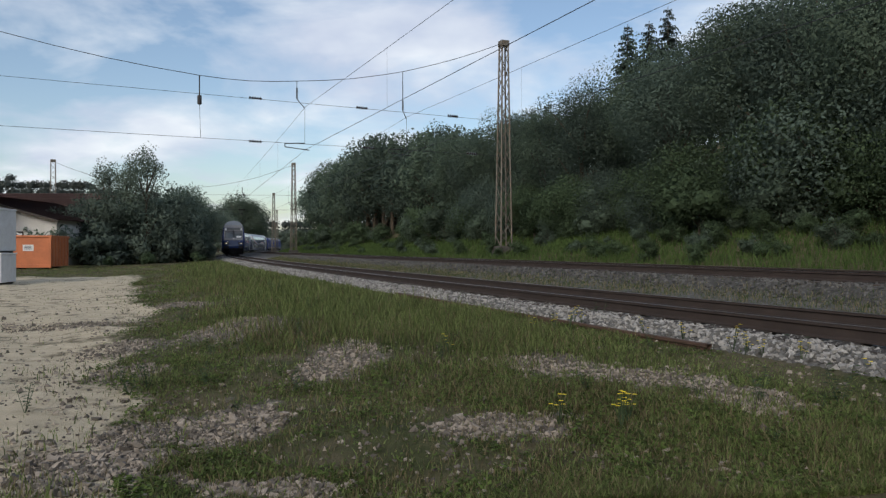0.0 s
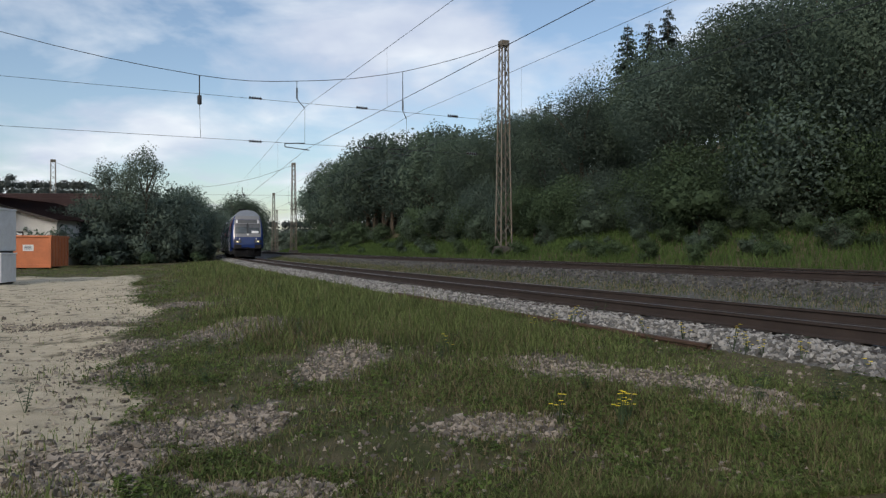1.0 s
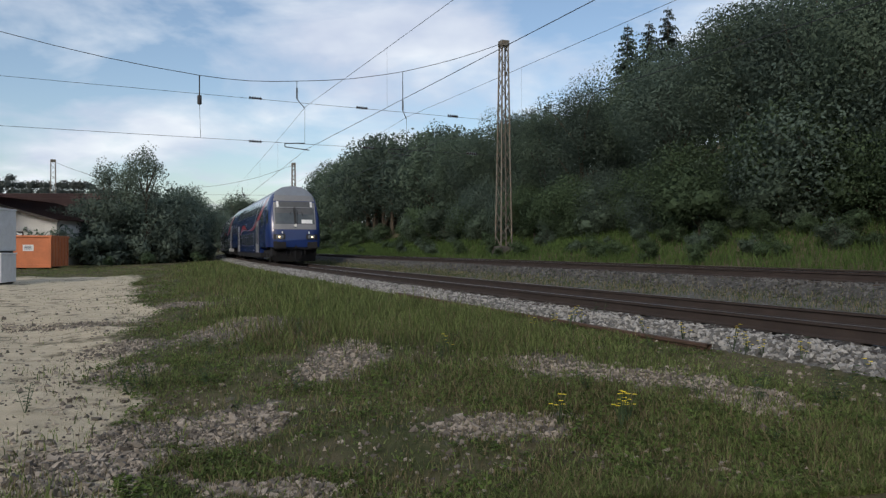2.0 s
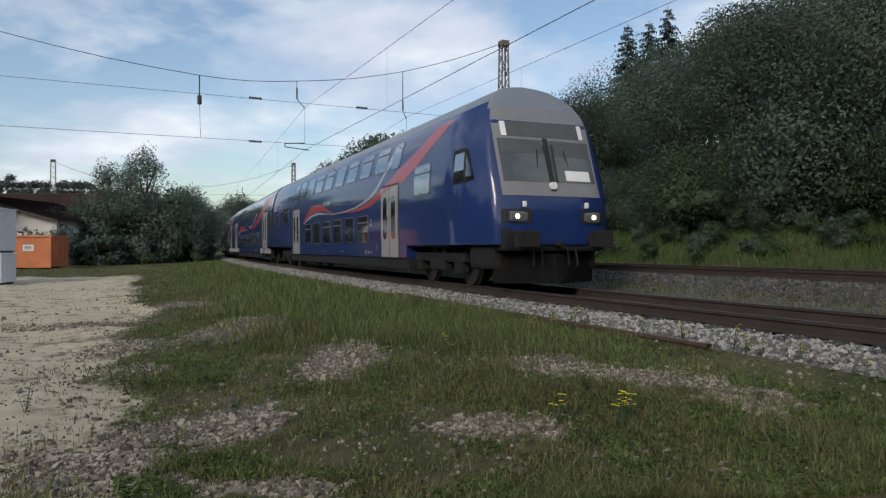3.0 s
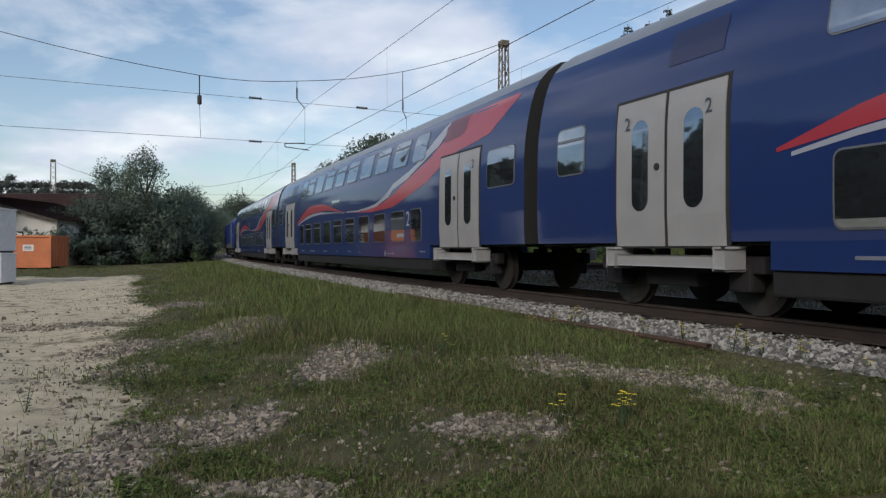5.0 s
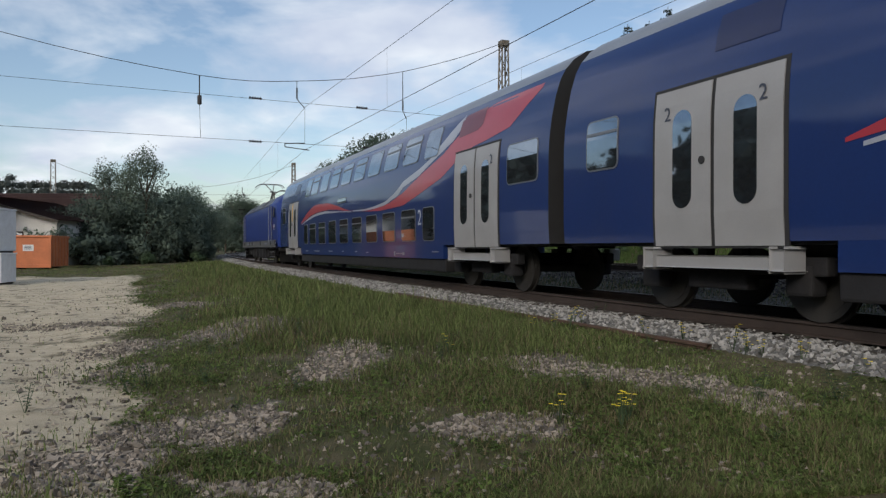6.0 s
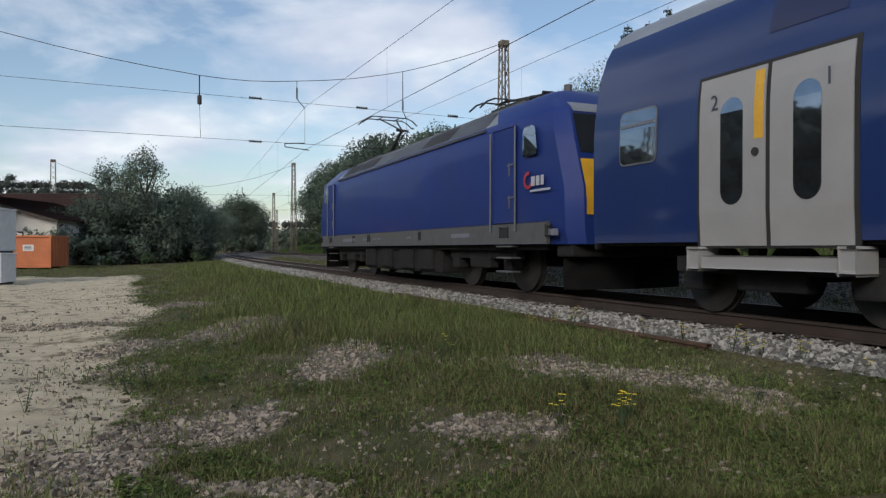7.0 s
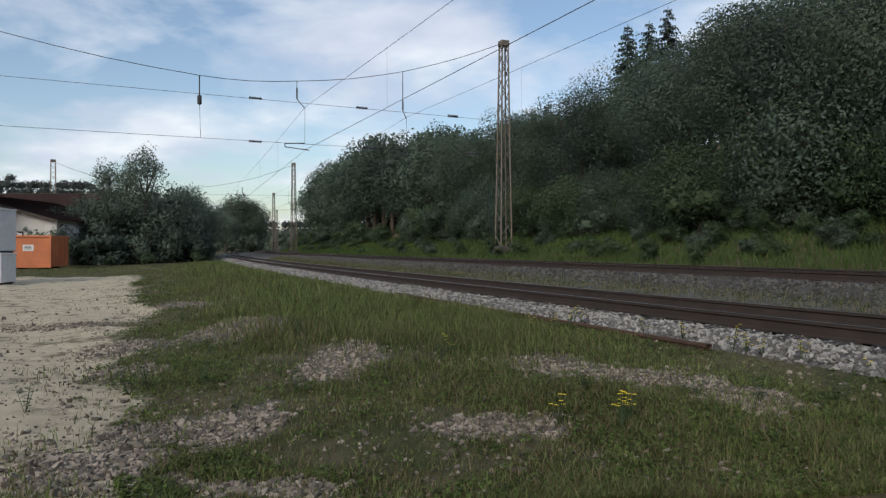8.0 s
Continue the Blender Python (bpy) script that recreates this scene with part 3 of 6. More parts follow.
def coach_shell(parent, length, d_from):
    v, f = loft_x([(length / 2 - d, full_profile()) for d in (d_from, length - 0.22)])
    me = mesh_np("body", v, f)
    me.materials.append(M["blue"])
    me.materials.append(M["roof"])
    for p in me.polygons:
        p.use_smooth = True
        p.material_index = 1 if p.center.z > 3.95 else 0
    b = part_of("body", me, None, parent, "glossy blue double-deck body with a grey roof")
    # end walls
    for x in ([length / 2 - d_from] if d_from < 1 else []) + [-length / 2 + 0.22]:
        bm = bmesh.new()
        bm.faces.new([bm.verts.new((x, y, z)) for y, z in full_profile()])
        part("end_wall", bm, M["seal"], parent)
    bm = bmesh.new()
    box(bm, -length / 2 + 0.3, length / 2 - max(d_from, 0.3), -1.3, 1.3, 0.9, 1.02)
    part("underframe", bm, M["under"], parent)
    return b


PITCH = 1.661
LOW_WIN = [5.55, 6.28] + [v for i in range(8) for v in (6.83 + PITCH * i, 7.90 + PITCH * i)] + [19.98, 20.66]
UP_WIN = [(5.45, 6.35)] + [(6.82 + PITCH * i, 7.99 + PITCH * i) for i in range(8)] + [(19.9, 20.79)]


def side_display(parent, length, side):
    """The shallow destination window above the lower deck."""
    bm = rounded(length / 2 - 14.9, length / 2 - 13.7, 2.47, 2.65, 0.04, side, 0.01, 0.03)
    d = part("side_display", bm, M["trim"], parent, "slim destination display in a metal frame")
    part("pane", rounded(length / 2 - 14.87, length / 2 - 13.73, 2.495, 2.625, 0.03, side, 0.016, 0.02), M["glass"], d)


def gangway(parent, length, front):
    bm = bmesh.new()
    for i in range(6):
        a = 0.22 - i * 0.075
        box(bm, -length / 2 + a - 0.06, -length / 2 + a - 0.01, -0.8 - 0.03 * (i % 2), 0.8 + 0.03 * (i % 2), 1.0, 3.35 + 0.03 * (i % 2), 0.02)
    part("gangway_bellows", bm, M["seal"], parent, "black rubber gangway bellows")
    bm = bmesh.new()
    for y in (-0.87, 0.87):
        for sg in ((-1, 1) if front else (-1,)):
            xe = sg * length / 2
            bar(bm, (xe - sg * 0.3, y, 1.05), (xe - sg * 0.05, y, 1.05), 0.09, 12)
            bar(bm, (xe - sg * 0.05, y, 1.05), (xe, y, 1.05), 0.22, 16)
    part("buffers", bm, M["under"], parent)


def number_mark(parent, text, x, z, size, side, material, proud=0.035):
    """A painted character on the car's side."""
    cu = bpy.data.curves.new("mark", "FONT")
    cu.body, cu.size, cu.extrude, cu.resolution_u = text, size, 0.001, 3
    cu.align_x = "CENTER"
    tmp = bpy.data.objects.new("mark", cu)
    scene.collection.objects.link(tmp)
    me = bpy.data.meshes.new_from_object(tmp.evaluated_get(bpy.context.evaluated_depsgraph_get()))
    bpy.data.objects.remove(tmp)
    ob = part_of("lettering", me, material, parent)
    ob.matrix_basis = pose(x, side * (half_w(z) + proud), z, 90, 0, 0 if side < 0 else 180)
    return ob


def print_bars(parent, items, length, side, material, z_w=1.39):
    """Small lettering too fine to read, as bars: (d, z, width, height)."""
    for d, z, w, h in items:
        x = length / 2 - d
        bm = bmesh.new()
        box(bm, x - w / 2, x + w / 2, side * (z_w - 0.004), side * (z_w + 0.006), z - h / 2, z + h / 2)
        part("lettering_bar", bm, material, parent)


def coach_high(behind, wave, first=False, marks=("2", "2")):
    L = 26.8
    c = thing("passenger_coach", Matrix(), "glossy blue double-deck coach with red and white swooshes and pale doors", "railway coach", "coaches of the train")
    coach_shell(c, L, 0.22)
    low_section(c, L, 5.0, 21.5)
    for side in (-1, 1):
        for k in range(0, len(LOW_WIN), 2):
            a, b = L / 2 - LOW_WIN[k + 1], L / 2 - LOW_WIN[k]
            window(c, a, b, 1.07, 1.87, side, 0.19 if k in (2, 8, 10, 14, 16) else None)
        for k, (a, b) in enumerate(UP_WIN):
            window(c, L / 2 - b, L / 2 - a, 3.12, 3.82, side, 0.18 if k in (1, 2, 4, 5, 6, 8) else None, 0.1)
        window(c, L / 2 - 1.74, L / 2 - 0.6, 2.1, 2.84, side)
        window(c, L / 2 - 25.9, L / 2 - 25.14, 2.09, 2.84, side, 0.2)
        for x0, x1, ye in ((L / 2 - 4.29, L / 2 - 2.15, False), (L / 2 - 24.28, L / 2 - 22.15, first)):
            sliding_door(c, x0, x1, 0.89, 2.99, side, yellow=ye)
            bm = bmesh.new()
            box(bm, x0 + 0.1, x1 - 0.1, side * 1.2, side * 1.46, 0.61, 0.77, 0.02)
            st = part("step", bm, M["door"], c, "pale folding step below the door")
            for xx in (x0 - 0.12, x1 - 0.1):
                bm = bmesh.new()
                box(bm, xx, xx + 0.2, side * 1.2, side * 1.48, 0.60, 0.85, 0.03)
                part("step_bracket", bm, M["door"], st)
        stripe("red_swoosh", TAIL_RED, L, c, side, M["red"], "red swoosh")
        stripe("red_swoosh", wave[0], L, c, side, M["red"], "red swoosh")
        stripe("white_swoosh", TAIL_WHITE, L, c, side, M["white"], "white swoosh")
        stripe("white_swoosh", wave[1], L, c, side, M["white"], "white swoosh", 0.007)
        side_display(c, L, side)
        stripe("painted_out_patch", [(4.42, 3.36, 3.62), (4.2, 3.36, 3.85), (3.3, 3.4, 3.88), (3.1, 3.5, 3.88)], L, c, side, M["darkred"], "darker red overpainted patch", 0.008)
        stripe("painted_out_patch", [(23.3, 3.36, 3.84), (22.3, 3.36, 3.84)], L, c, side, M["darkblue"], "darker blue overpainted patch", 0.008)
        number_mark(c, "2", L / 2 - 6.53, 1.46, 0.56, side, M["lightprint"], 0.006)
        print_bars(c, [(6.53, 1.40, 0.18, 0.04), (6.53, 1.32, 0.2, 0.06), (6.53, 1.24, 0.2, 0.05), (6.53, 1.17, 0.24, 0.025), (8.55, 0.72, 0.13, 0.14), (8.15, 0.72, 0.5, 0.03), (7.8, 0.72, 0.16, 0.08), (5.5, 0.78, 0.4, 0.03),
                       (12.5, 0.76, 0.3, 0.03), (14.2, 0.76, 0.25, 0.03), (16.0, 0.76, 0.6, 0.04), (18.3, 0.76, 0.9, 0.04), (20.2, 0.76, 0.5, 0.04), (11.2, 0.74, 0.25, 0.03)], L, side, M["faintprint"], 1.372)
        for d, mk in ((2.42, marks[0]), (22.42, marks[1]), (24.02, marks[0])):
            number_mark(c, mk, L / 2 - d, 2.58, 0.27, side, M["print"], 0.03)
    for x in (L / 2 - 3.4, -L / 2 + 3.4):
        bogie(c, x)
    gangway(c, L, True)
    MOVERS.append((c, behind, L, 3.4))
    return c


MOVERS = []


# control car: its front leans back from the buffer beam
def nose(y, z):
    """Distance of the cab's front behind the buffer beam."""
    d = 0.0 if z < 1.76 else (z - 1.76) * 0.36
    if z > 3.5:
        d += ((z - 3.5) / 1.1) ** 1.5 * 0.55
    return -0.1 + d + 0.2 * (abs(y) / 1.39) ** 4.5


def front_patch(name, y0, y1, z0, z1, L, proud, material, parent, label="", ny=14, nz=8, r=0.0):
    rows = []
    for j in range(nz + 1):
        z = z0 + (z1 - z0) * j / nz
        row = []
        for i in range(ny + 1):
            ya, yb = max(y0, -half_w(z) + 0.05), min(y1, half_w(z) - 0.05)
            y = ya + (yb - ya) * i / ny
            row.append((L / 2 - nose(y, z) + proud, y, z))
        rows.append(row)
    v, f = sheet(rows)
    return part_of(name, mesh_np(name, v, f), material, parent, label, True)


def short_end(table):
    return [(d if d < 13.2 else 13.2 + (d - 13.2) * 0.68, a, b) for d, a, b in table]


def control_car(behind):
    L = 27.1
    c = thing("control_coach", Matrix(), "blue double-deck control coach with a sloping grey cab front", "railway coach", "coaches of the train")
    coach_shell(c, L, 2.6)
    # cab shell
    rows = []
    for z, w in zip(BZ, BW):
        ys = np.linspace(-w, w, 25) if w > 0 else np.linspace(-0.01, 0.01, 25)
        front = [(L / 2 - nose(y, z), y, z) for y in ys]
        rows.append([(L / 2 - 2.6, -max(w, 0.01), z)] + front + [(L / 2 - 2.6, max(w, 0.01), z)])
    v, f = sheet(rows)
    me = mesh_np("cab", v, f)
    me.materials.append(M["blue"])
    me.materials.append(M["roof"])
    for p in me.polygons:
        p.use_smooth = True
        p.material_index = 1 if p.center.z > (3.7 if p.center.x > L / 2 - 1.35 and abs(p.center.y) < 1.12 else 3.93) else 0
    part_of("cab", me, None, c, "rounded blue driving cab with a grey brow")
    front_patch("cab_face", -1.17, 1.17, 1.94, 3.9, L, 0.008, M["greyfront"], c, "grey cab face round the windscreen")
    ws = front_patch("windscreen", -1.1, 1.1, 2.24, 3.16, L, 0.016, M["screen"], c, "dark curved windscreen")
    front_patch("destination_display", -1.0, 1.0, 3.22, 3.54, L, 0.018, M["sill"], c, "grey destination display")
    for y in (-1.0, 0.88):
        front_patch("display_end", y, y + 0.12, 3.22, 3.54, L, 0.022, M["sign"], c, ny=2, nz=2)
    front_patch("paper_sign", 0.35, 0.97, 2.28, 2.5, L, 0.021, M["sign"], ws, "white paper sign behind the windscreen", ny=4, nz=2)
    front_patch("sun_blind", -1.05, -0.1, 2.86, 3.13, L, 0.02, M["sill"], ws, ny=6, nz=2)
    front_patch("sun_blind", 0.1, 1.05, 2.8, 3.13, L, 0.02, M["sill"], ws, ny=6, nz=2)
    for y0, y1 in ((0.05, -0.3), (0.12, 0.5)):
        bm = bmesh.new()
        bar(bm, (L / 2 - nose(y0, 2.3) + 0.05, y0, 2.25), (L / 2 - nose(y1, 3.05) + 0.05, y1 * 0.25, 3.05), 0.018, 6)
        bar(bm, (L / 2 - nose(y1, 2.55) + 0.05, y1, 2.4), (L / 2 - nose(y1, 3.0) + 0.05, y1 * 0.8, 2.95), 0.014, 6)
        part("wiper", bm, M["seal"], c)
    front_patch("centre_strip", -0.06, 0.06, 2.05, 3.2, L, 0.024, M["seal"], c, ny=2, nz=6)
    bm = bmesh.new()
    bar(bm, (L / 2 - nose(0, 2.16) - 0.02, 0, 2.16), (L / 2 - nose(0, 2.16) + 0.05, 0, 2.16), 0.085, 16)
    part("marker_light", bm, M["lampw"], c, "small white top light")
    # headlights in a dark band
    for ya, yb in ((-1.22, -0.58), (0.58, 1.22)):
        front_patch("light_surround", ya, yb, 1.38, 1.66, L, 0.01, M["seal"], c, ny=8, nz=2)
    for y in (-0.86, 0.86):
        bm = bmesh.new()
        x = L / 2 - nose(y, 1.5)
        box(bm, x - 0.05, x + 0.03, y - 0.22, y + 0.22, 1.40, 1.62, 0.05)
        hl = part("headlight", bm, M["trim"], c, "paired headlight")
        bm = bmesh.new()
        bar(bm, (x, y * 1.06, 1.51), (x + 0.04, y * 1.06, 1.51), 0.055, 14)
        part("lit_lamp", bm, M["lamp"], hl, "lit warm lamp")
        bm = bmesh.new()
        box(bm, x - 0.03, x + 0.05, y * 0.86 - 0.035, y * 0.86 + 0.035, 1.70, 1.82, 0.015)
        part("lamp_iron", bm, M["sign"], c)
    # buffer beam, buffers, coupling, plough
    bm = bmesh.new()
    box(bm, L / 2 - 0.9, L / 2 + 0.06, -1.22, 1.22, 0.80, 1.28, 0.08)
    part("buffer_beam", bm, M["under"], c)
    for y in (-0.87, 0.87):
        bm = bmesh.new()
        bar(bm, (L / 2 - 0.1, y, 1.05), (L / 2 + 0.4, y, 1.05), 0.12, 16)
        box(bm, L / 2 + 0.4, L / 2 + 0.48, y - 0.28, y + 0.28, 0.88, 1.22, 0.03)
        part("buffer", bm, M["under"], c)
    bm = bmesh.new()
    bar(bm, (L / 2 - 0.1, 0, 1.0), (L / 2 + 0.35, 0, 0.92), 0.06, 8)
    for y in (-0.5, -0.3, 0.3, 0.5):
        bar(bm, (L / 2 + 0.02, y, 0.95), (L / 2 + 0.1, y * 1.05, 0.5), 0.025, 8)
    part("coupling", bm, M["under"], c)
    bm = bmesh.new()
    vs = [bm.verts.new(p) for p in ((L / 2 + 0.2, 0, 0.14), (L / 2 - 0.4, -1.2, 0.14), (L / 2 - 0.35, -1.2, 0.75), (L / 2 + 0.05, 0, 0.75), (L / 2 - 0.4, 1.2, 0.14), (L / 2 - 0.35, 1.2, 0.75))]
    bm.faces.new((vs[0], vs[1], vs[2], vs[3]))
    bm.faces.new((vs[0], vs[3], vs[5], vs[4]))
    bmesh.ops.solidify(bm, geom=bm.faces[:], thickness=0.03)
    part("plough", bm, M["under"], c, "dark rail guard plough")
    bm = bmesh.new()
    box(bm, L / 2 - 1.5, L / 2 - 0.3, -1.25, 1.25, 0.42, 1.0, 0.1)
    part("front_skirt", bm, M["under"], c)
    low_section(c, L, 5.25, 21.6)
    for side in (-1, 1):
        for k in range(6):
            a = 8.79 + PITCH * k
            window(c, L / 2 - a - 1.06, L / 2 - a, 1.07, 1.88, side, 0.2 if k in (0, 2, 3, 5) else None)
        for k in range(8):
            a = 7.13 + PITCH * k
            window(c, L / 2 - a - 1.12, L / 2 - a, 3.12, 3.82, side, 0.18 if k in (0, 1, 2, 4, 5) else None, 0.1)
        window(c, L / 2 - 21.0, L / 2 - 20.25, 3.12, 3.82, side)
        window(c, L / 2 - 6.66, L / 2 - 5.98, 3.12, 3.82, side)
        side_display(c, L, side)
        window(c, L / 2 - 4.6, L / 2 - 3.52, 2.22, 2.95, side, 0.2)
        bm = bmesh.new()
        vs = [bm.verts.new((L / 2 - d, side * (half_w(z) + 0.012), z)) for d, z in ((2.1, 2.3), (1.4, 2.3), (0.92, 2.34), (1.02, 2.54), (1.3, 3.0), (1.45, 3.07), (2.05, 3.07), (2.1, 2.99))]
        bm.faces.new(vs)
        bmesh.ops.solidify(bm, geom=bm.faces[:], thickness=0.02)
        cw = part("cab_window", bm, M["seal"], c, "black-framed cab side window")
        part("pane", rounded(L / 2 - 1.99, L / 2 - 1.47, 2.37, 2.97, 0.04, side, 0.02, 0.015), M["glass"], cw)
        bm = bmesh.new()
        bm.faces.new([bm.verts.new((L / 2 - d, side * (half_w(z) + 0.02), z)) for d, z in ((1.38, 2.38), (1.02, 2.4), (1.36, 2.9))])
        bmesh.ops.solidify(bm, geom=bm.faces[:], thickness=0.012)
        part("quarter_pane", bm, M["glass"], cw)
        window(c, L / 2 - 23.45, L / 2 - 22.23, 2.1, 2.83, side, 0.2)
        window(c, L / 2 - 25.7, L / 2 - 25.02, 2.1, 2.83, side, 0.2)
        sliding_door(c, L / 2 - 7.39, L / 2 - 5.9, 0.62, 2.63, side)
        sliding_door(c, L / 2 - 21.0, L / 2 - 19.52, 0.62, 2.63, side)
        stripe("red_swoosh", short_end(TAIL_RED), L, c, side, M["red"], "red swoosh")
        stripe("red_swoosh", RED_C, L, c, side, M["red"], "red swoosh")
        stripe("red_swoosh", [(7.37, 2.4, 2.62), (6.65, 2.58, 2.62), (6.45, 2.61, 2.62)], L, c, side, M["red"], "red swoosh across the door's corner", 0.025)
        stripe("white_swoosh", short_end(TAIL_WHITE), L, c, side, M["white"], "white swoosh")
        stripe("white_swoosh", WHITE_C, L, c, side, M["white"], "white swoosh", 0.007)
        number_mark(c, "2", L / 2 - 8.47, 1.55, 0.3, side, M["lightprint"], 0.006)
        print_bars(c, [(8.47, 1.44, 0.18, 0.05), (8.47, 1.36, 0.2, 0.04), (8.47, 1.26, 0.22, 0.03), (7.9, 0.9, 0.06, 0.16), (9.05, 0.74, 0.12, 0.13), (8.75, 0.74, 0.18, 0.08), (8.45, 0.74, 0.07, 0.09), (12.0, 0.76, 0.3, 0.03), (15.0, 0.76, 0.4, 0.03)], L, side, M["faintprint"], 1.372)
        for d in (19.85, 20.66):
            number_mark(c, "2", L / 2 - d, 2.3, 0.26, side, M["print"], 0.03)
    for x in (L / 2 - 3.6, -L / 2 + 3.4):
        bogie(c, x)
    gangway(c, L, False)
    MOVERS.append((c, behind, L, 3.5))


control_car(0.0)
coach_high(27.1, (RED_A, WHITE_A))
coach_high(27.1 + 26.8, (RED_B, WHITE_B))
coach_high(27.1 + 53.6, (RED_B, WHITE_B), True, ("2", "1"))

# ---- locomotive ----
LOCO = [(1.42, 0.98), (1.47, 1.2), (1.48, 2.0), (1.47, 2.9), (1.45, 3.4), (1.39, 3.5), (1.02, 3.92), (0.85, 4.0), (0.0, 4.06)]


def locomotive(behind):
    L = 18.9
    c = thing("electric_locomotive", Matrix(), "blue electric locomotive with a grey sill and roof, one pantograph raised", "locomotive")
    zs, ws = [z for w, z in LOCO], [w for w, z in LOCO]

    def hw(z):
        return float(np.interp(z, zs, ws))

    def end(z):
        """Distance of the sloping end behind the buffers."""
        return 0.3 + (0.0 if z < 1.9 else (z - 1.9) * 0.33) + (max(0, z - 3.4) ** 1.5 * 1.6)

    prof = [(-w, z) for w, z in LOCO] + [(w, z) for w, z in reversed(LOCO[:-1])]
    rows = []
    for x, taper in ((1, 0.0), (1, 0.04), (1, 0.35), (1, 1.0), (-1, 1.0), (-1, 0.35), (-1, 0.04), (-1, 0.0)):
        k = {0.0: 0.0, 0.04: 0.80, 0.35: 0.95, 1.0: 1.0}[taper]
        row = []
        for y, z in prof:
            d = end(z) + {0.0: 0.0, 0.04: 0.0, 0.35: 0.25, 1.0: 2.2}[taper]
            row.append((x * (L / 2 - d), y * k, z))
        rows.append(row)
    v, f = sheet(rows)
    me = mesh_np("body", v, f)
    for m in ("loco_blue", "roof", "sill"):
        me.materials.append(M[m])
    for p in me.polygons:
        p.use_smooth = True
        flat = abs(p.center.x) < L / 2 - 3.2
        p.material_index = 1 if p.center.z > 3.46 and flat else 0
    b = part_of("body", me, None, c, "blue welded locomotive body")
    mod = b.modifiers.new("crease", "EDGE_SPLIT")
    mod.split_angle = radians(35)
    for side in (-1, 1):
        # grey sill with its cut-outs
        bm = bmesh.new()
        box(bm, -L / 2 + 1.0, L / 2 - 1.0, side * 1.44, side * 1.492, 0.99, 1.40, 0.01)
        sill = part("sill", bm, M["sill"], c, "grey sill along the body")
        for d, w in ((0.95, 0.16), (2.6, 0.34), (7.2, 0.12), (11.6, 0.24), (13.3, 0.2), (16.35, 0.3), (17.75, 0.12)):
            x = L / 2 - d
            bm = bmesh.new()
            box(bm, x - w / 2, x + w / 2, side * 1.485, side * 1.497, 1.14, 1.32, 0.02)
            part("recess", bm, M["seal"], sill)
        for d, w, h in ((4.7, 1.0, 0.09), (13.9, 1.5, 0.11), (12.0, 0.4, 0.05), (8.0, 0.35, 0.04), (10.6, 0.3, 0.04), (11.0, 0.3, 0.04), (0.78, 0.3, 0.12)):
            x = L / 2 - d
            bm = bmesh.new()
            box(bm, x - w / 2, x + w / 2, side * 1.493, side * 1.5, 1.2 - h / 2, 1.2 + h / 2)
            part("lettering_bar", bm, M["faintprint"], sill, "pale lettering bar")
        # cab doors with handrails, side windows
        for d0, d1, wa, wb in ((2.1, 3.13, 1.34, 1.9), (15.86, 16.8, 16.86, 17.38)):
            bm = bmesh.new()
            xa, xb = L / 2 - d1, L / 2 - d0
            box(bm, xa + 0.08, xb - 0.08, side * 1.46, side * 1.492, 1.42, 3.32, 0.02)
            dr = part("cab_door", bm, M["loco_blue"], c, "blue cab door with handrails")
            bm = bmesh.new()
            for x in (xa, xb):
                bar(bm, (x, side * 1.53, 1.25), (x, side * 1.53, 3.3), 0.02, 8)
            part("handrail", bm, M["trim"], dr)
            bm = bmesh.new()
            for z in (1.9, 2.55):
                box(bm, xb - 0.35, xb - 0.12, side * 1.49, side * 1.51, z, z + 0.03)
                box(bm, xb - 0.3, xb - 0.26, side * 1.49, side * 1.51, z - 0.2, z + 0.06)
            part("door_handle", bm, M["trim"], dr)
            bm = bmesh.new()
            a, b2 = L / 2 - wb, L / 2 - wa
            lean = 0.12 if wa < 9 else -0.12
            quad = [(a, 2.66), (b2, 2.66), (b2 - max(lean, 0), 3.24), (a - min(lean, 0), 3.24)]
            pts = []
            for i in range(4):
                p0, p1, p2 = Vector(quad[i - 1]), Vector(quad[i]), Vector(quad[(i + 1) % 4])
                r0, r2 = p1 + (p0 - p1).normalized() * 0.12, p1 + (p2 - p1).normalized() * 0.12
                for q in (0, 0.33, 0.67, 1):
                    pts.append(r0.lerp(p1, q).lerp(p1.lerp(r2, q), q))
            bm.faces.new([bm.verts.new((p.x, side * (hw(p.y) + 0.012), p.y)) for p in pts])
            bmesh.ops.solidify(bm, geom=bm.faces[:], thickness=0.02)
            wn = part("side_window", bm, M["glass"], c, "rounded cab side window")
            bm = bmesh.new()
            for z in (0.42, 0.7, 0.93):
                box(bm, xa + 0.2, xb - 0.2, side * 1.3, side * 1.5, z, z + 0.03)
            part("step", bm, M["trim"], c)
        # roof grilles
        for k in range(6):
            bm = bmesh.new()
            x0 = -L / 2 + 3.7 + k * 1.95
            q = [(x0, 1.37, 3.525), (x0 + 1.8, 1.37, 3.525), (x0 + 1.8, 1.05, 3.89), (x0, 1.05, 3.89)]
            vs = [bm.verts.new((x, side * (y + 0.012), z + 0.012)) for x, y, z in q]
            bm.faces.new(vs)
            bmesh.ops.solidify(bm, geom=bm.faces[:], thickness=0.015)
            part("roof_grille", bm, M["sill"] if k in (0, 1, 4) else M["roof"], c, "grey roof-side grille panel")
        bm = bmesh.new()
        box(bm, -L / 2 + 3.5, L / 2 - 3.5, side * 1.40, side * 1.475, 3.40, 3.44, 0.01)
        part("gutter", bm, M["sill"], c)
        # company mark: a plain ring and bars
        bm = bmesh.new()
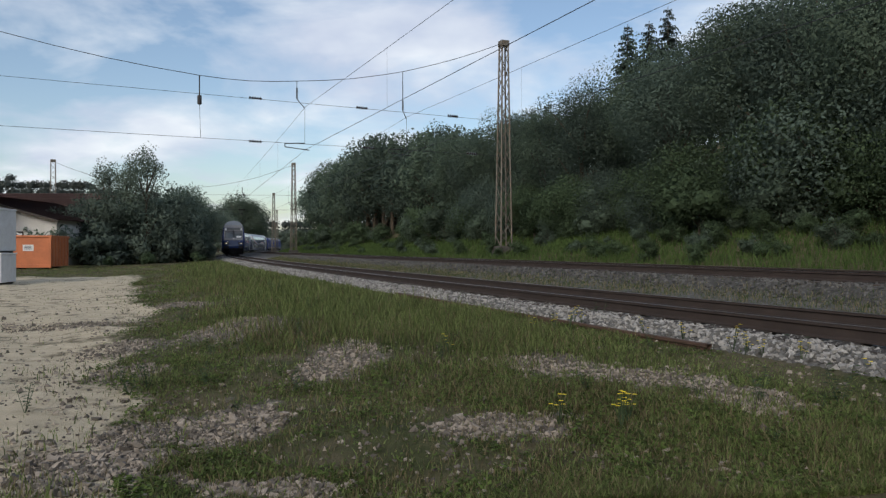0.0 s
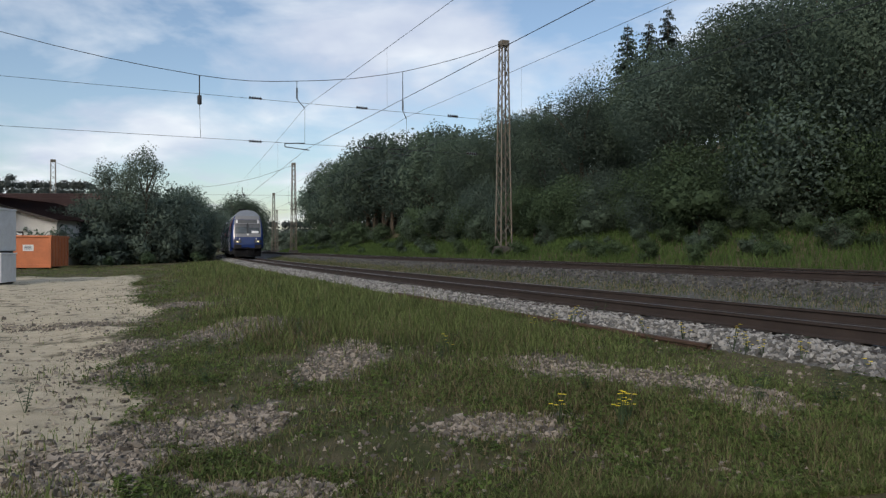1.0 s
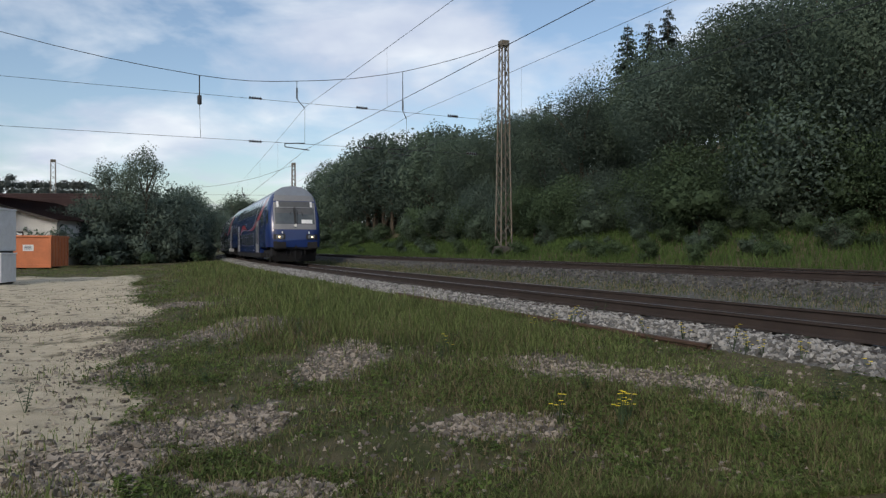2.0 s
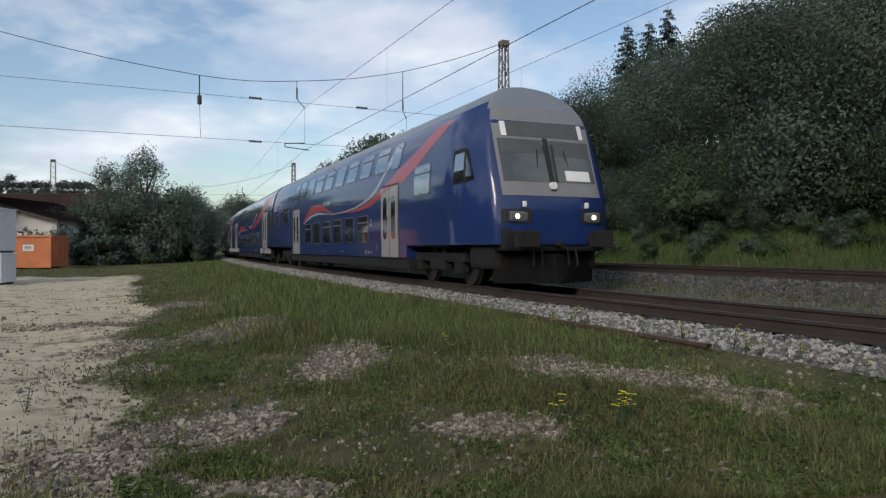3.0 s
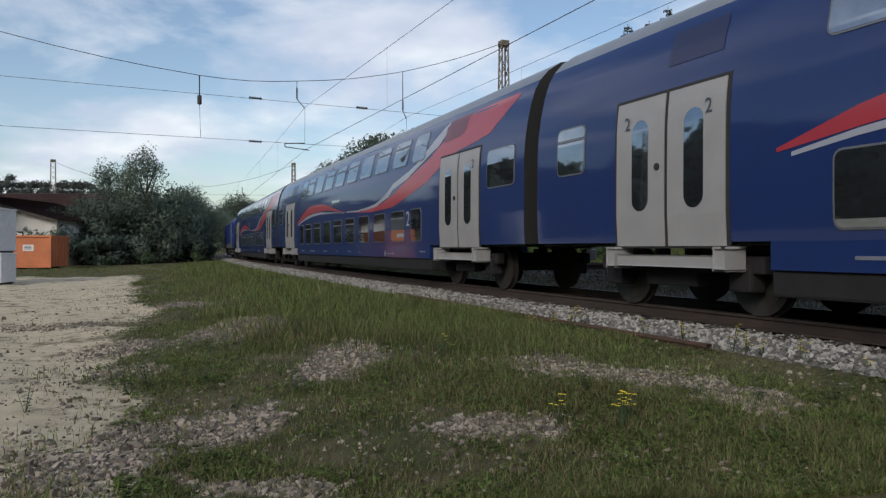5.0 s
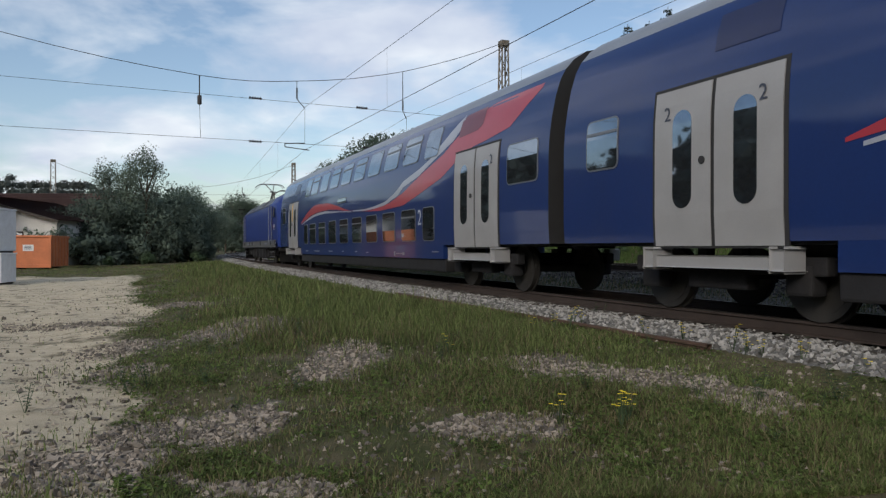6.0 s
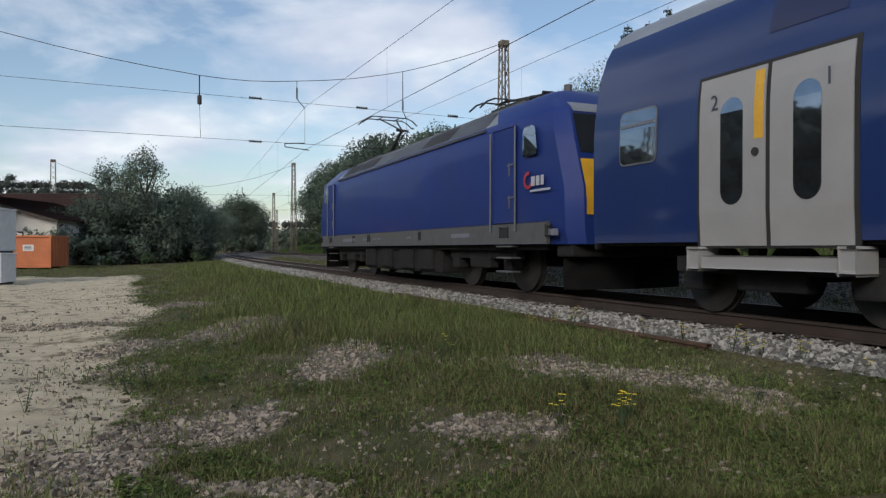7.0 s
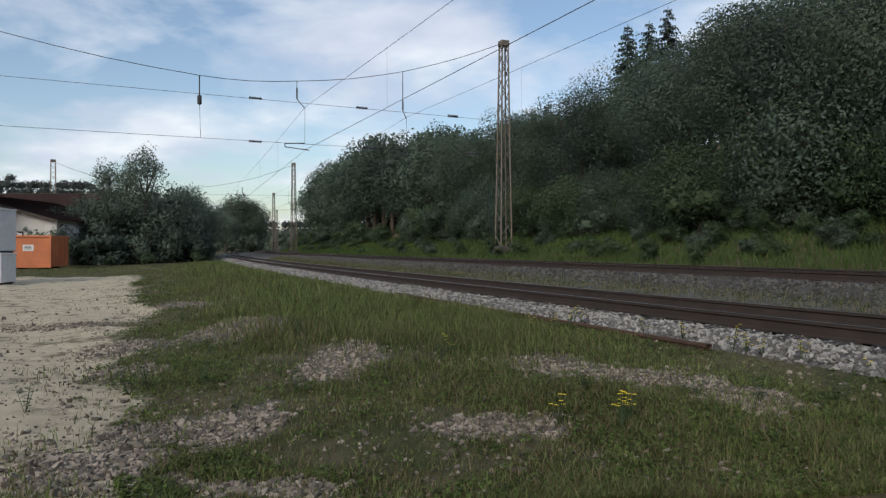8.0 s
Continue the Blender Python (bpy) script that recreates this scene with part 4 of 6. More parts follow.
        xr = L / 2 - 1.68
        for i in range(14):
            a0, a1 = radians(70 + i * 19), radians(70 + (i + 1) * 19)
            pts = [(xr + r * math.cos(a), side * (1.482 + 0.006), 2.2 + r * math.sin(a)) for a, r in ((a0, 0.1), (a0, 0.17), (a1, 0.17), (a1, 0.1))]
            bm.faces.new([bm.verts.new(p) for p in pts])
        part("mark_ring", bm, M["red"], c, "orange-red ring mark")
        bm = bmesh.new()
        for k, wd in enumerate((0.13, 0.12, 0.1)):
            box(bm, L / 2 - 1.56 + k * 0.17, L / 2 - 1.56 + k * 0.17 + wd, side * 1.484, side * 1.49, 2.08, 2.26)
        box(bm, L / 2 - 1.6, L / 2 - 0.9, side * 1.484, side * 1.49, 1.97, 2.01)
        part("mark_bars", bm, M["lightprint"], c)
    # ends: windscreen, yellow face, buffers
    for e in (1, -1):
        for name, za, zb, w, m in (("windscreen", 2.62, 3.36, 1.12, "glass"), ("front_panel", 1.5, 2.5, 1.15, "yellow" if e > 0 else "loco_blue"), ("brow", 3.4, 3.6, 1.1, "roof")):
            rows = [[(e * (L / 2 - end(z) + 0.012), y, z) for y in np.linspace(-w, w, 5)] for z in np.linspace(za, zb, 5)]
            v, f = sheet(rows)
            part_of(name, mesh_np(name, v, f), M[m], c, {"glass": "dark windscreen", "yellow": "yellow end panel"}.get(m, ""))
        bm = bmesh.new()
        box(bm, e * (L / 2 - 1.0), e * (L / 2 - 0.5), -1.3, 1.3, 0.75, 1.3, 0.05)
        part("buffer_beam", bm, M["under"], c)
        for y in (-0.87, 0.87):
            bm = bmesh.new()
            bar(bm, (e * (L / 2 - 0.6), y, 1.05), (e * (L / 2 - 0.08), y, 1.05), 0.12, 16)
            box(bm, *sorted((e * (L / 2 - 0.08), e * L / 2)), y - 0.28, y + 0.28, 0.88, 1.22, 0.03)
            part("buffer", bm, M["under"], c)
            bm = bmesh.new()
            bar(bm, (e * (L / 2 - 0.7), y, 1.55), (e * (L / 2 - 0.55), y, 1.55), 0.12, 16)
            part("end_light", bm, M["trim"], c)
        bm = bmesh.new()
        vs = [bm.verts.new((e * (L / 2 - a), y, z)) for a, y, z in ((0.5, 0, 0.16), (0.85, -1.25, 0.16), (0.85, -1.25, 0.75), (0.55, 0, 0.75), (0.85, 1.25, 0.16), (0.85, 1.25, 0.75))]
        bm.faces.new((vs[0], vs[1], vs[2], vs[3]))
        bm.faces.new((vs[0], vs[3], vs[5], vs[4]))
        bmesh.ops.solidify(bm, geom=bm.faces[:], thickness=0.03)
        part("plough", bm, M["under"], c)
        bogie(c, e * 5.2, 0.6, 2.6, 1.12)
    bm = bmesh.new()
    box(bm, -3.2, 3.2, -1.3, 1.3, 0.28, 0.98, 0.06)
    part("transformer_case", bm, M["under"], c, "dark underfloor transformer case")
    for x in (-2.4, -0.8, 0.9, 2.3):
        bm = bmesh.new()
        box(bm, x - 0.5, x + 0.5, -1.38, 1.38, 0.35, 0.9, 0.04)
        part("equipment_box", bm, M["under"], c)
    bm = bmesh.new()
    box(bm, -L / 2 + 1.2, L / 2 - 1.2, -1.35, 1.35, 0.88, 1.02)
    part("underframe", bm, M["under"], c)
    # roof gear and pantographs
    bm = bmesh.new()
    box(bm, -6.2, 6.2, -0.7, 0.7, 4.0, 4.1, 0.02)
    for x in (-4.6, -2.0, 0.5, 3.0):
        bar(bm, (x, 0.3, 4.05), (x, 0.3, 4.25), 0.07, 10)
    bar(bm, (7.4, -0.4, 4.0), (7.4, -0.4, 4.2), 0.08, 10)
    part("roof_gear", bm, M["sill"], c)
    for x, up in ((-5.1, True), (5.1, False)):
        bm = bmesh.new()
        for y in (-0.4, 0.4):
            box(bm, x - 0.9, x + 0.9, y - 0.04, y + 0.04, 4.2, 4.26)
            for xx in (x - 0.8, x + 0.8):
                bar(bm, (xx, y, 4.02), (xx, y, 4.2), 0.06, 8)
        for xx in (x - 0.9, x + 0.9):
            box(bm, xx - 0.04, xx + 0.04, -0.44, 0.44, 4.2, 4.26)
        p = part("pantograph", bm, M["wire"], c, "raised single-arm pantograph" if up else "folded pantograph")
        knee = (x + 1.75, 0, 4.98) if up else (x + 1.0, 0, 4.34)
        head = (x + 0.25, 0, 5.62) if up else (x - 0.7, 0, 4.42)
        base = (x + 0.3, 0, 4.25)
        bm = bmesh.new()
        bar(bm, base, knee, 0.05, 8)
        bar(bm, (base[0] - 0.3, 0.1, 4.25), (knee[0] - 0.1, 0.1, knee[2] - 0.12), 0.022, 6)
        for y in (-0.3, 0.3):
            bar(bm, knee, (head[0], y, head[2]), 0.028, 6)
        bar(bm, (knee[0], -0.2, knee[2]), (knee[0], 0.2, knee[2]), 0.04, 8)
        part("arm", bm, M["wire"], p)
        bm = bmesh.new()
        for dx in (-0.28, 0.28):
            pts = [(-0.98, -0.22), (-0.8, -0.05), (-0.6, 0.03), (0.6, 0.03), (0.8, -0.05), (0.98, -0.22)]
            for (ya, za), (yb, zb) in zip(pts, pts[1:]):
                bar(bm, (head[0] + dx, ya, head[2] + za), (head[0] + dx, yb, head[2] + zb), 0.022, 6)
        for y in (-0.3, 0.3):
            bar(bm, (head[0] - 0.28, y, head[2]), (head[0] + 0.28, y, head[2]), 0.018, 6)
        part("collector_head", bm, M["wire"], p)
    # true size: 18.5 m over the buffers
    for ob in c.children_recursive:
        ob.data.transform(Matrix.Diagonal((0.981, 1, 0.95, 1)))
    MOVERS.append((c, behind, L * 0.981, 5.1))


locomotive(27.1 + 80.4)

# ---- overhead line ----
def lattice_mast(name, x, y, z0, top, turn, label, base_w=0.66, top_w=0.34):
    """A tapered mast of four angle-iron legs with zigzag lacing, on a concrete foot."""
    t = thing(name, pose(x, y, z0, 0, 0, turn), label, "mast", "masts of the overhead line")
    h = top - z0

    def corner(i, z):
        w = (base_w + (top_w - base_w) * z / h) / 2
        return Vector(((-w, w, w, -w)[i], (-w, -w, w, w)[i], z))

    for i in range(4):
        bm = bmesh.new()
        bar(bm, corner(i, 0.0), corner(i, h), 0.05)
        part("leg", bm, M["mast"], t)
    n = max(8, int(h / 0.62))
    for i in range(4):
        j = (i + 1) % 4
        for k in range(n):
            a, b = (i, j) if k % 2 else (j, i)
            bm = bmesh.new()
            bar(bm, corner(a, h * k / n), corner(b, h * (k + 1) / n), 0.024)
            part("lacing_bar", bm, M["mast"], t)
    bm = bmesh.new()
    box(bm, -top_w / 2 - 0.06, top_w / 2 + 0.06, -top_w / 2 - 0.06, top_w / 2 + 0.06, h - 0.25, h + 0.05, 0.02)
    part("cap", bm, M["mast"], t)
    bm = bmesh.new()
    box(bm, -base_w * 0.75, base_w * 0.75, -base_w * 0.75, base_w * 0.75, -1.0, 0.06, 0.04)
    part("foot", bm, M["concrete"], t, "weathered concrete foot")
    return t


MAST_O = 10.2
SPAN_AT, SPAN_DIR = Vector((-6.102, 35.011, 0)), Vector((0.9204, 0.3909, 0))
m1 = SPAN_AT + SPAN_DIR * MAST_O
turn1 = 113.0
lattice_mast("lattice_mast", m1.x, m1.y, 0.93, 12.05, turn1, "tall rusty lattice mast on a concrete foot in the bank")
mL = SPAN_AT - SPAN_DIR * 24.0
lattice_mast("lattice_mast", mL.x, mL.y, -0.6, 12.05, turn1, "tall rusty lattice mast at the yard's edge")
MASTS = [(-19.5, 94.0), (-34.1, 145.0), (-48.0, 208.0)]
for x, y in MASTS:
    lattice_mast("lattice_mast", x, y, max(0.6, gz(x, y) - 0.1), 12.0, turn1 + 8, "distant grey lattice mast beside the line", 0.66, 0.34)
lattice_mast("lattice_mast", -49.0, 90.5, -0.6, 12.0, turn1 + 8, "grey lattice mast behind the house", 0.8, 0.5)


def wire_mesh(points, r=0.012, n=5):
    bm = bmesh.new()
    for a, b in zip(points, points[1:]):
        bar(bm, a, b, r, n)
    return bm


def insulator(parent, a, b, n=5, r=0.085):
    """Ribbed insulator discs between two points."""
    a, b = Vector(a), Vector(b)
    bm = bmesh.new()
    bar(bm, a, b, 0.028, 6)
    q = (b - a).to_track_quat("Z", "Y").to_matrix().to_4x4()
    for i in range(n):
        p = a.lerp(b, (i + 0.5) / n)
        bmesh.ops.create_cone(bm, cap_ends=True, segments=12, radius1=r, radius2=r * 0.5, depth=0.06, matrix=Matrix.Translation(p) @ q)
    return part("insulator", bm, M["insul"], parent, "ribbed dark insulator")


def head_span():
    t = thing("head_span", Matrix(), "wire head span with insulators slung across the tracks", "overhead line", "overhead wires")
    ho = [-24.0, -13.3, -5.45, -1.0, 4.4, MAST_O]
    hz = [12.0, 9.85, 8.77, 8.91, 9.88, 12.0]
    P = lambda o, z: SPAN_AT + SPAN_DIR * o + Vector((0, 0, z))
    pts = [P(o, z) for o, z in zip(ho, hz)]
    # small sag between the hangers
    fine = []
    for a, b in zip(pts, pts[1:]):
        for k in range(4):
            p = a.lerp(b, k / 4)
            p.z -= 0.12 * math.sin(math.pi * k / 4)
            fine.append(p)
    part("span_wire", wire_mesh(fine + [pts[-1]], 0.016), M["wire"], t)
    part("cross_wire", wire_mesh([P(-24, 8.15), P(-13.3, 8.02), P(MAST_O, 7.75)], 0.010), M["wire"], t)
    part("cross_wire", wire_mesh([P(-24, 6.0), P(-13.3, 5.95), P(MAST_O, 5.87)], 0.010), M["wire"], t)
    for o in (-2.95, 2.25, 7.2):
        z = 7.9 - o * 0.012
        insulator(t, P(o - 0.3, z), P(o + 0.3, z - 0.01))
    for o in (-2.95, 2.6, 8.3):
        insulator(t, P(o - 0.3, 5.9), P(o + 0.3, 5.89))
    # hangers: down from the span wire to the messenger wires
    for o, z0, z1, oe in ((-1.0, 8.91, 7.63, -0.62), (4.4, 9.88, 7.47, 4.6)):
        part("hanger", wire_mesh([P(o, z0), P(o, z0 - 0.5)], 0.016), M["wire"], t)
        insulator(t, P(o, z1 + 0.95), P(o, z1 + 0.42), 5, 0.06)
        part("hanger", wire_mesh([P(o, z0 - 0.5), P(o, z1 + 0.42), P(oe, z1)], 0.022), M["wire"], t)
        part("dropper", wire_mesh([P(oe, z1), P(oe, 5.95)], 0.008), M["wire"], t)
        # steady arm at the contact wire
        part("steady_arm", wire_mesh([P(oe, 5.95), P(oe - 0.95, 5.88), P(oe - 0.95, 5.72), P(oe + 0.22, 5.62)], 0.024), M["wire"], t)
    part("hanger", wire_mesh([P(-5.45, 8.77), P(-5.45, 7.85)], 0.03), M["wire"], t)
    bm = bmesh.new()
    a = P(-5.45, 7.45)
    bmesh.ops.create_cone(bm, cap_ends=True, segments=14, radius1=0.1, radius2=0.1, depth=0.42, matrix=Matrix.Translation(a + Vector((0, 0, 0.2))))
    bmesh.ops.bevel(bm, geom=bm.edges[:], offset=0.03, segments=2, affect="EDGES")
    part("weight", bm, M["insul"], t, "dark hanging weight")
    part("hanger", wire_mesh([P(-5.45, 7.45), P(-5.4, 5.93)], 0.009), M["wire"], t)


head_span()


def far_span(ax, ay, bx, by, zt, zl):
    t = thing("head_span", Matrix(), "distant wire head span across the tracks", "overhead line", "overhead wires")
    a, b = Vector((ax, ay, zt)), Vector((bx, by, zt))
    pts = []
    for k in range(13):
        p = a.lerp(b, k / 12)
        p.z -= 3.2 * (1 - (2 * k / 12 - 1) ** 2)
        pts.append(p)
    part("span_wire", wire_mesh(pts, 0.02), M["wire"], t)
    for z in zl:
        part("cross_wire", wire_mesh([Vector((ax, ay, z)), Vector((bx, by, z))], 0.016), M["wire"], t)
    for f in (0.55, 0.78):
        p = a.lerp(b, f)
        for z in zl:
            insulator(t, Vector((p.x - 0.4, p.y, z)), Vector((p.x + 0.4, p.y, z)), 5, 0.12)
        part("hanger", wire_mesh([Vector((p.x, p.y, zt - 3)), Vector((p.x, p.y, zl[0] + 0.4)), Vector((p.x + 0.4, p.y, zl[0] - 0.4))], 0.05), M["wire"], t)


far_span(-49.0, 90.5, MASTS[0][0], MASTS[0][1], 11.8, (7.8, 5.9))
far_span(-62.0, 138.0, MASTS[1][0], MASTS[1][1], 11.6, (7.8, 5.9))


def catenary(name, supports, zc, zm, label):
    """Contact wire, messenger wire and droppers between supports given as (x, y)."""
    t = thing(name, Matrix(), label, "overhead line", "overhead wires")
    con, mes = [], []
    for a, b in zip(supports, supports[1:]):
        a, b = Vector((*a, 0)), Vector((*b, 0))
        n = 10
        for k in range(n):
            f = k / n
            p = a.lerp(b, f)
            con.append(Vector((p.x, p.y, zc + 0.002 * p.y)))
            mes.append(Vector((p.x, p.y, zm + 0.002 * p.y - 0.12 * (1 - (2 * f - 1) ** 2))))
    part("contact_wire", wire_mesh(con, 0.010), M["wire"], t)
    part("messenger_wire", wire_mesh(mes, 0.008), M["wire"], t)
    for i in range(0, len(con), 2):
        if i % 10:
            part("dropper", wire_mesh([con[i], mes[i]], 0.004, 4), M["wire"], t)


catenary("catenary_near", [(43.39, -69.0), (16.98, -17.35), (-6.61, 34.8), (-25.54, 87.3), (-41.1, 139.0), (-50.62, 199.1), (-47.8, 253.0)], 5.585, 7.675, "contact and messenger wires over the near track")
catenary("catenary_far", [(48.08, -66.75), (21.66, -15.08), (-1.82, 36.83), (-20.6, 88.94), (-36.06, 140.3), (-45.4, 199.4), (-42.6, 252.1)], 5.675, 7.525, "contact and messenger wires over the far track")


# ---- trees ----
def leaf_cloud(centres, radii, count, size, rng, squash=0.85, droop=0.2):
    """Small bent leaf-clump quads spread over the shells of many lobes."""
    centres, radii = np.asarray(centres), np.asarray(radii)
    w = radii ** 2
    idx = rng.choice(len(radii), count, p=w / w.sum())
    d = rng.normal(size=(count, 3))
    d /= np.linalg.norm(d, axis=1, keepdims=True)
    rad = radii[idx] * (1.04 - 0.5 * rng.random(count) ** 2.2 + rng.normal(0, 0.05, count))
    p = centres[idx] + d * rad[:, None] * np.array([1, 1, squash])
    n = d + rng.normal(0, 0.55, (count, 3)) + np.array([0, 0, 0.25])
    n /= np.linalg.norm(n, axis=1, keepdims=True)
    u = np.cross(n, rng.normal(size=(count, 3)))
    u /= np.linalg.norm(u, axis=1, keepdims=True)
    v = np.cross(n, u)
    s = size * rng.uniform(0.5, 1.35, count)[:, None]
    a = p - u * s * 0.5
    b = p + v * s * 0.34 - n * s * 0.12
    c = p + u * s * 0.6 - np.array([0, 0, 1]) * s * droop
    e = p - v * s * 0.34 - n * s * 0.12
    verts = np.stack([a, e, c, b], 1).reshape(-1, 3)
    faces = np.arange(count * 4).reshape(-1, 4)
    soft = d * 0.8 + n * 0.35
    return verts, faces, np.repeat(soft / np.linalg.norm(soft, axis=1, keepdims=True), 4, axis=0)


def blob(bm, c, r, rng, squash=0.85):
    res = bmesh.ops.create_icosphere(bm, subdivisions=1, radius=1)
    k = rng.uniform(0.75, 1.05, len(res["verts"]))
    for v, q in zip(res["verts"], k):
        v.co = Vector(c) + Vector((v.co.x * r * q, v.co.y * r * q, v.co.z * r * q * squash))


def broad_tree(name, height, width, trunk_h, seed, leaf, label, count=5000, lobes=34, size=0.27, core=0.3, category="tree", group="trees of the wood"):
    rng = np.random.default_rng(seed)
    t = thing(name, Matrix(), label, category, group)
    cz, rz = (height + trunk_h) / 2, (height - trunk_h) / 2
    cs, rs = [], []
    for i in range(lobes):
        d = rng.normal(size=3)
        d /= np.linalg.norm(d)
        q = rng.uniform(0.35, 0.85)
        taper = 1.0 - 0.35 * max(0, d[2] * q)
        r = width * rng.uniform(0.13, 0.27)
        cs.append((d[0] * q * width / 2 * taper, d[1] * q * width / 2 * taper, cz + d[2] * q * rz))
        rs.append(r)
    bm = bmesh.new()
    bar(bm, (0, 0, -0.6), (0, 0, trunk_h + rz * 0.7), height * 0.022, 8, height * 0.008)
    for c in cs[:9]:
        z = max(trunk_h * 0.7, c[2] - rz * 0.5)
        bar(bm, (0, 0, z), c, height * 0.008, 5, height * 0.003)
    part("trunk", bm, M["bark"], t, "brown trunk with limbs")
    v, f, n = leaf_cloud(cs, rs, count, size, rng)
    me = mesh_np("crown", v, f)
    crown = part_of("crown", me, leaf, t, "dense leafy crown", True)
    me.normals_split_custom_set_from_vertices(n.tolist())
    if core > 0.35:
        bm = bmesh.new()
        for c, r in zip(cs, rs):
            blob(bm, c, r * core, rng)
        part("inner_foliage", bm, leaf, crown)
    return t


def spruce(name, height, seed, label):
    rng = np.random.default_rng(seed)
    t = thing(name, Matrix(), label, "tree", "trees of the wood")
    bm = bmesh.new()
    bar(bm, (0, 0, -0.5), (0, 0, height), height * 0.016, 7, 0.02)
    part("trunk", bm, M["bark"], t, "straight brown trunk")
    vs, n = [], 0
    z = height * 0.12
    while z < height * 0.985:
        f = 1 - z / height
        reach = height * 0.21 * f ** 0.8 + 0.2
        for k in range(int(7 + 6 * f)):
            a = rng.uniform(0, 2 * math.pi)
            L = reach * rng.uniform(0.7, 1.12)
            d = np.array([math.cos(a), math.sin(a), -0.28 - 0.15 * rng.random()])
            sd = np.array([-math.sin(a), math.cos(a), 0])
            base = np.array([0, 0, z])
            m = max(3, int(L / 0.28))
            for i in range(m):
                q = (i + 0.6) / m
                w = 0.5 * (1.1 - 0.6 * q) * min(1.0, L / 1.2)
                p = base + d * L * q + np.array([0, 0, 0.12 * q * q])
                e = d * L / m * 0.95
                for sg in (-1, 1):
                    tip = p + e * 0.7 + sd * sg * w + np.array([0, 0, -0.12 - 0.1 * rng.random()])
                    vs += [p, p + e, tip + e * 0.2, tip]
        z += height * 0.021 * rng.uniform(0.8, 1.2)
    part_of("crown", mesh_np("crown", np.array(vs), np.arange(len(vs)).reshape(-1, 4)), M["needle"], t, "dark drooping needle boughs")
    return t


def plant(proto, x, y, scale, rng, sink=0.15):
    m = Matrix.Translation((x, y, gz(x, y) - sink)) @ Matrix.Rotation(rng.uniform(0, 6.28), 4, "Z") @ Matrix.Diagonal((scale * rng.uniform(0.9, 1.1), scale * rng.uniform(0.9, 1.1), scale, 1))
    if proto.name not in USED:
        USED.add(proto.name)
        proto.matrix_basis = m
        return proto
    made = copy_thing(proto, m)
    made.matrix_basis = m
    return made


USED = set()
OAK = [broad_tree("tree", 10, 6.6, 1.2, 11 + k, M["leaf"] if k % 3 else M["leaf2"], "dense dark green broad-leaved tree on the wooded slope") for k in range(5)]
NEAR_OAK = [broad_tree("tree", 10, 6.6, 1.2, 111 + k, M["leaf"] if k % 2 else M["leaf2"], "dense dark green broad-leaved tree on the wooded slope", 26000, 44, 0.115, 0.3) for k in range(4)]
BACK = broad_tree("tree", 9, 6.5, 0.2, 75, M["needle"], "bushy tree at the open side of the yard", 1100, 30, 0.6, 0.85, "tree", "trees round the yard")
SHRUB = [broad_tree("shrub", 3.2, 3.4, 0.1, 31 + k, M["bush"] if k != 1 else M["leaf2"], "leafy green shrub at the wood's edge", 3600, 16, 0.125, 0.5, "shrub", "shrubs at the wood's edge") for k in range(3)]
UNDER = [broad_tree("shrub", 3.0, 3.6, 0.0, 41 + k, M["hazeleaf"], "dark green undergrowth below the yard trees", 1800, 16, 0.26, 0.6, "shrub", "undergrowth at the end of the yard") for k in range(2)]
THICKET = [broad_tree("shrub", 5.0, 5.6, 0.0, 45 + k, M["bush"] if k else M["leaf"], "tall dark green thicket before the wood", 14000, 32, 0.115, 0.3, "shrub", "shrubs at the wood's edge") for k in range(2)]
FIR = [spruce("spruce_tree", 14, 51 + k, "tall dark spruce standing above the wood") for k in range(2)]
YARD = [broad_tree("tree", 9, 6.5, 0.5, 71 + k, M["hazeleaf"], "bushy dark green tree at the end of the yard", 5200, 34, 0.25, 0.32, "tree", "trees at the end of the yard") for k in range(3)]
BIRCH = broad_tree("birch_tree", 11, 3.6, 2.0, 81, M["hazeleaf"], "slender light-crowned tree with gaps of sky", 3600, 46, 0.15, 0.12, "tree", "trees at the end of the yard")


HEIGHTS = [([26, 32, 55, 75, 100], [1.0, 0.84, 0.84, 1.1, 1.2]), ([28, 34, 58, 80], [0.95, 0.66, 0.66, 0.95]), ([30, 36, 60, 80], [0.72, 0.45, 0.45, 0.6])]


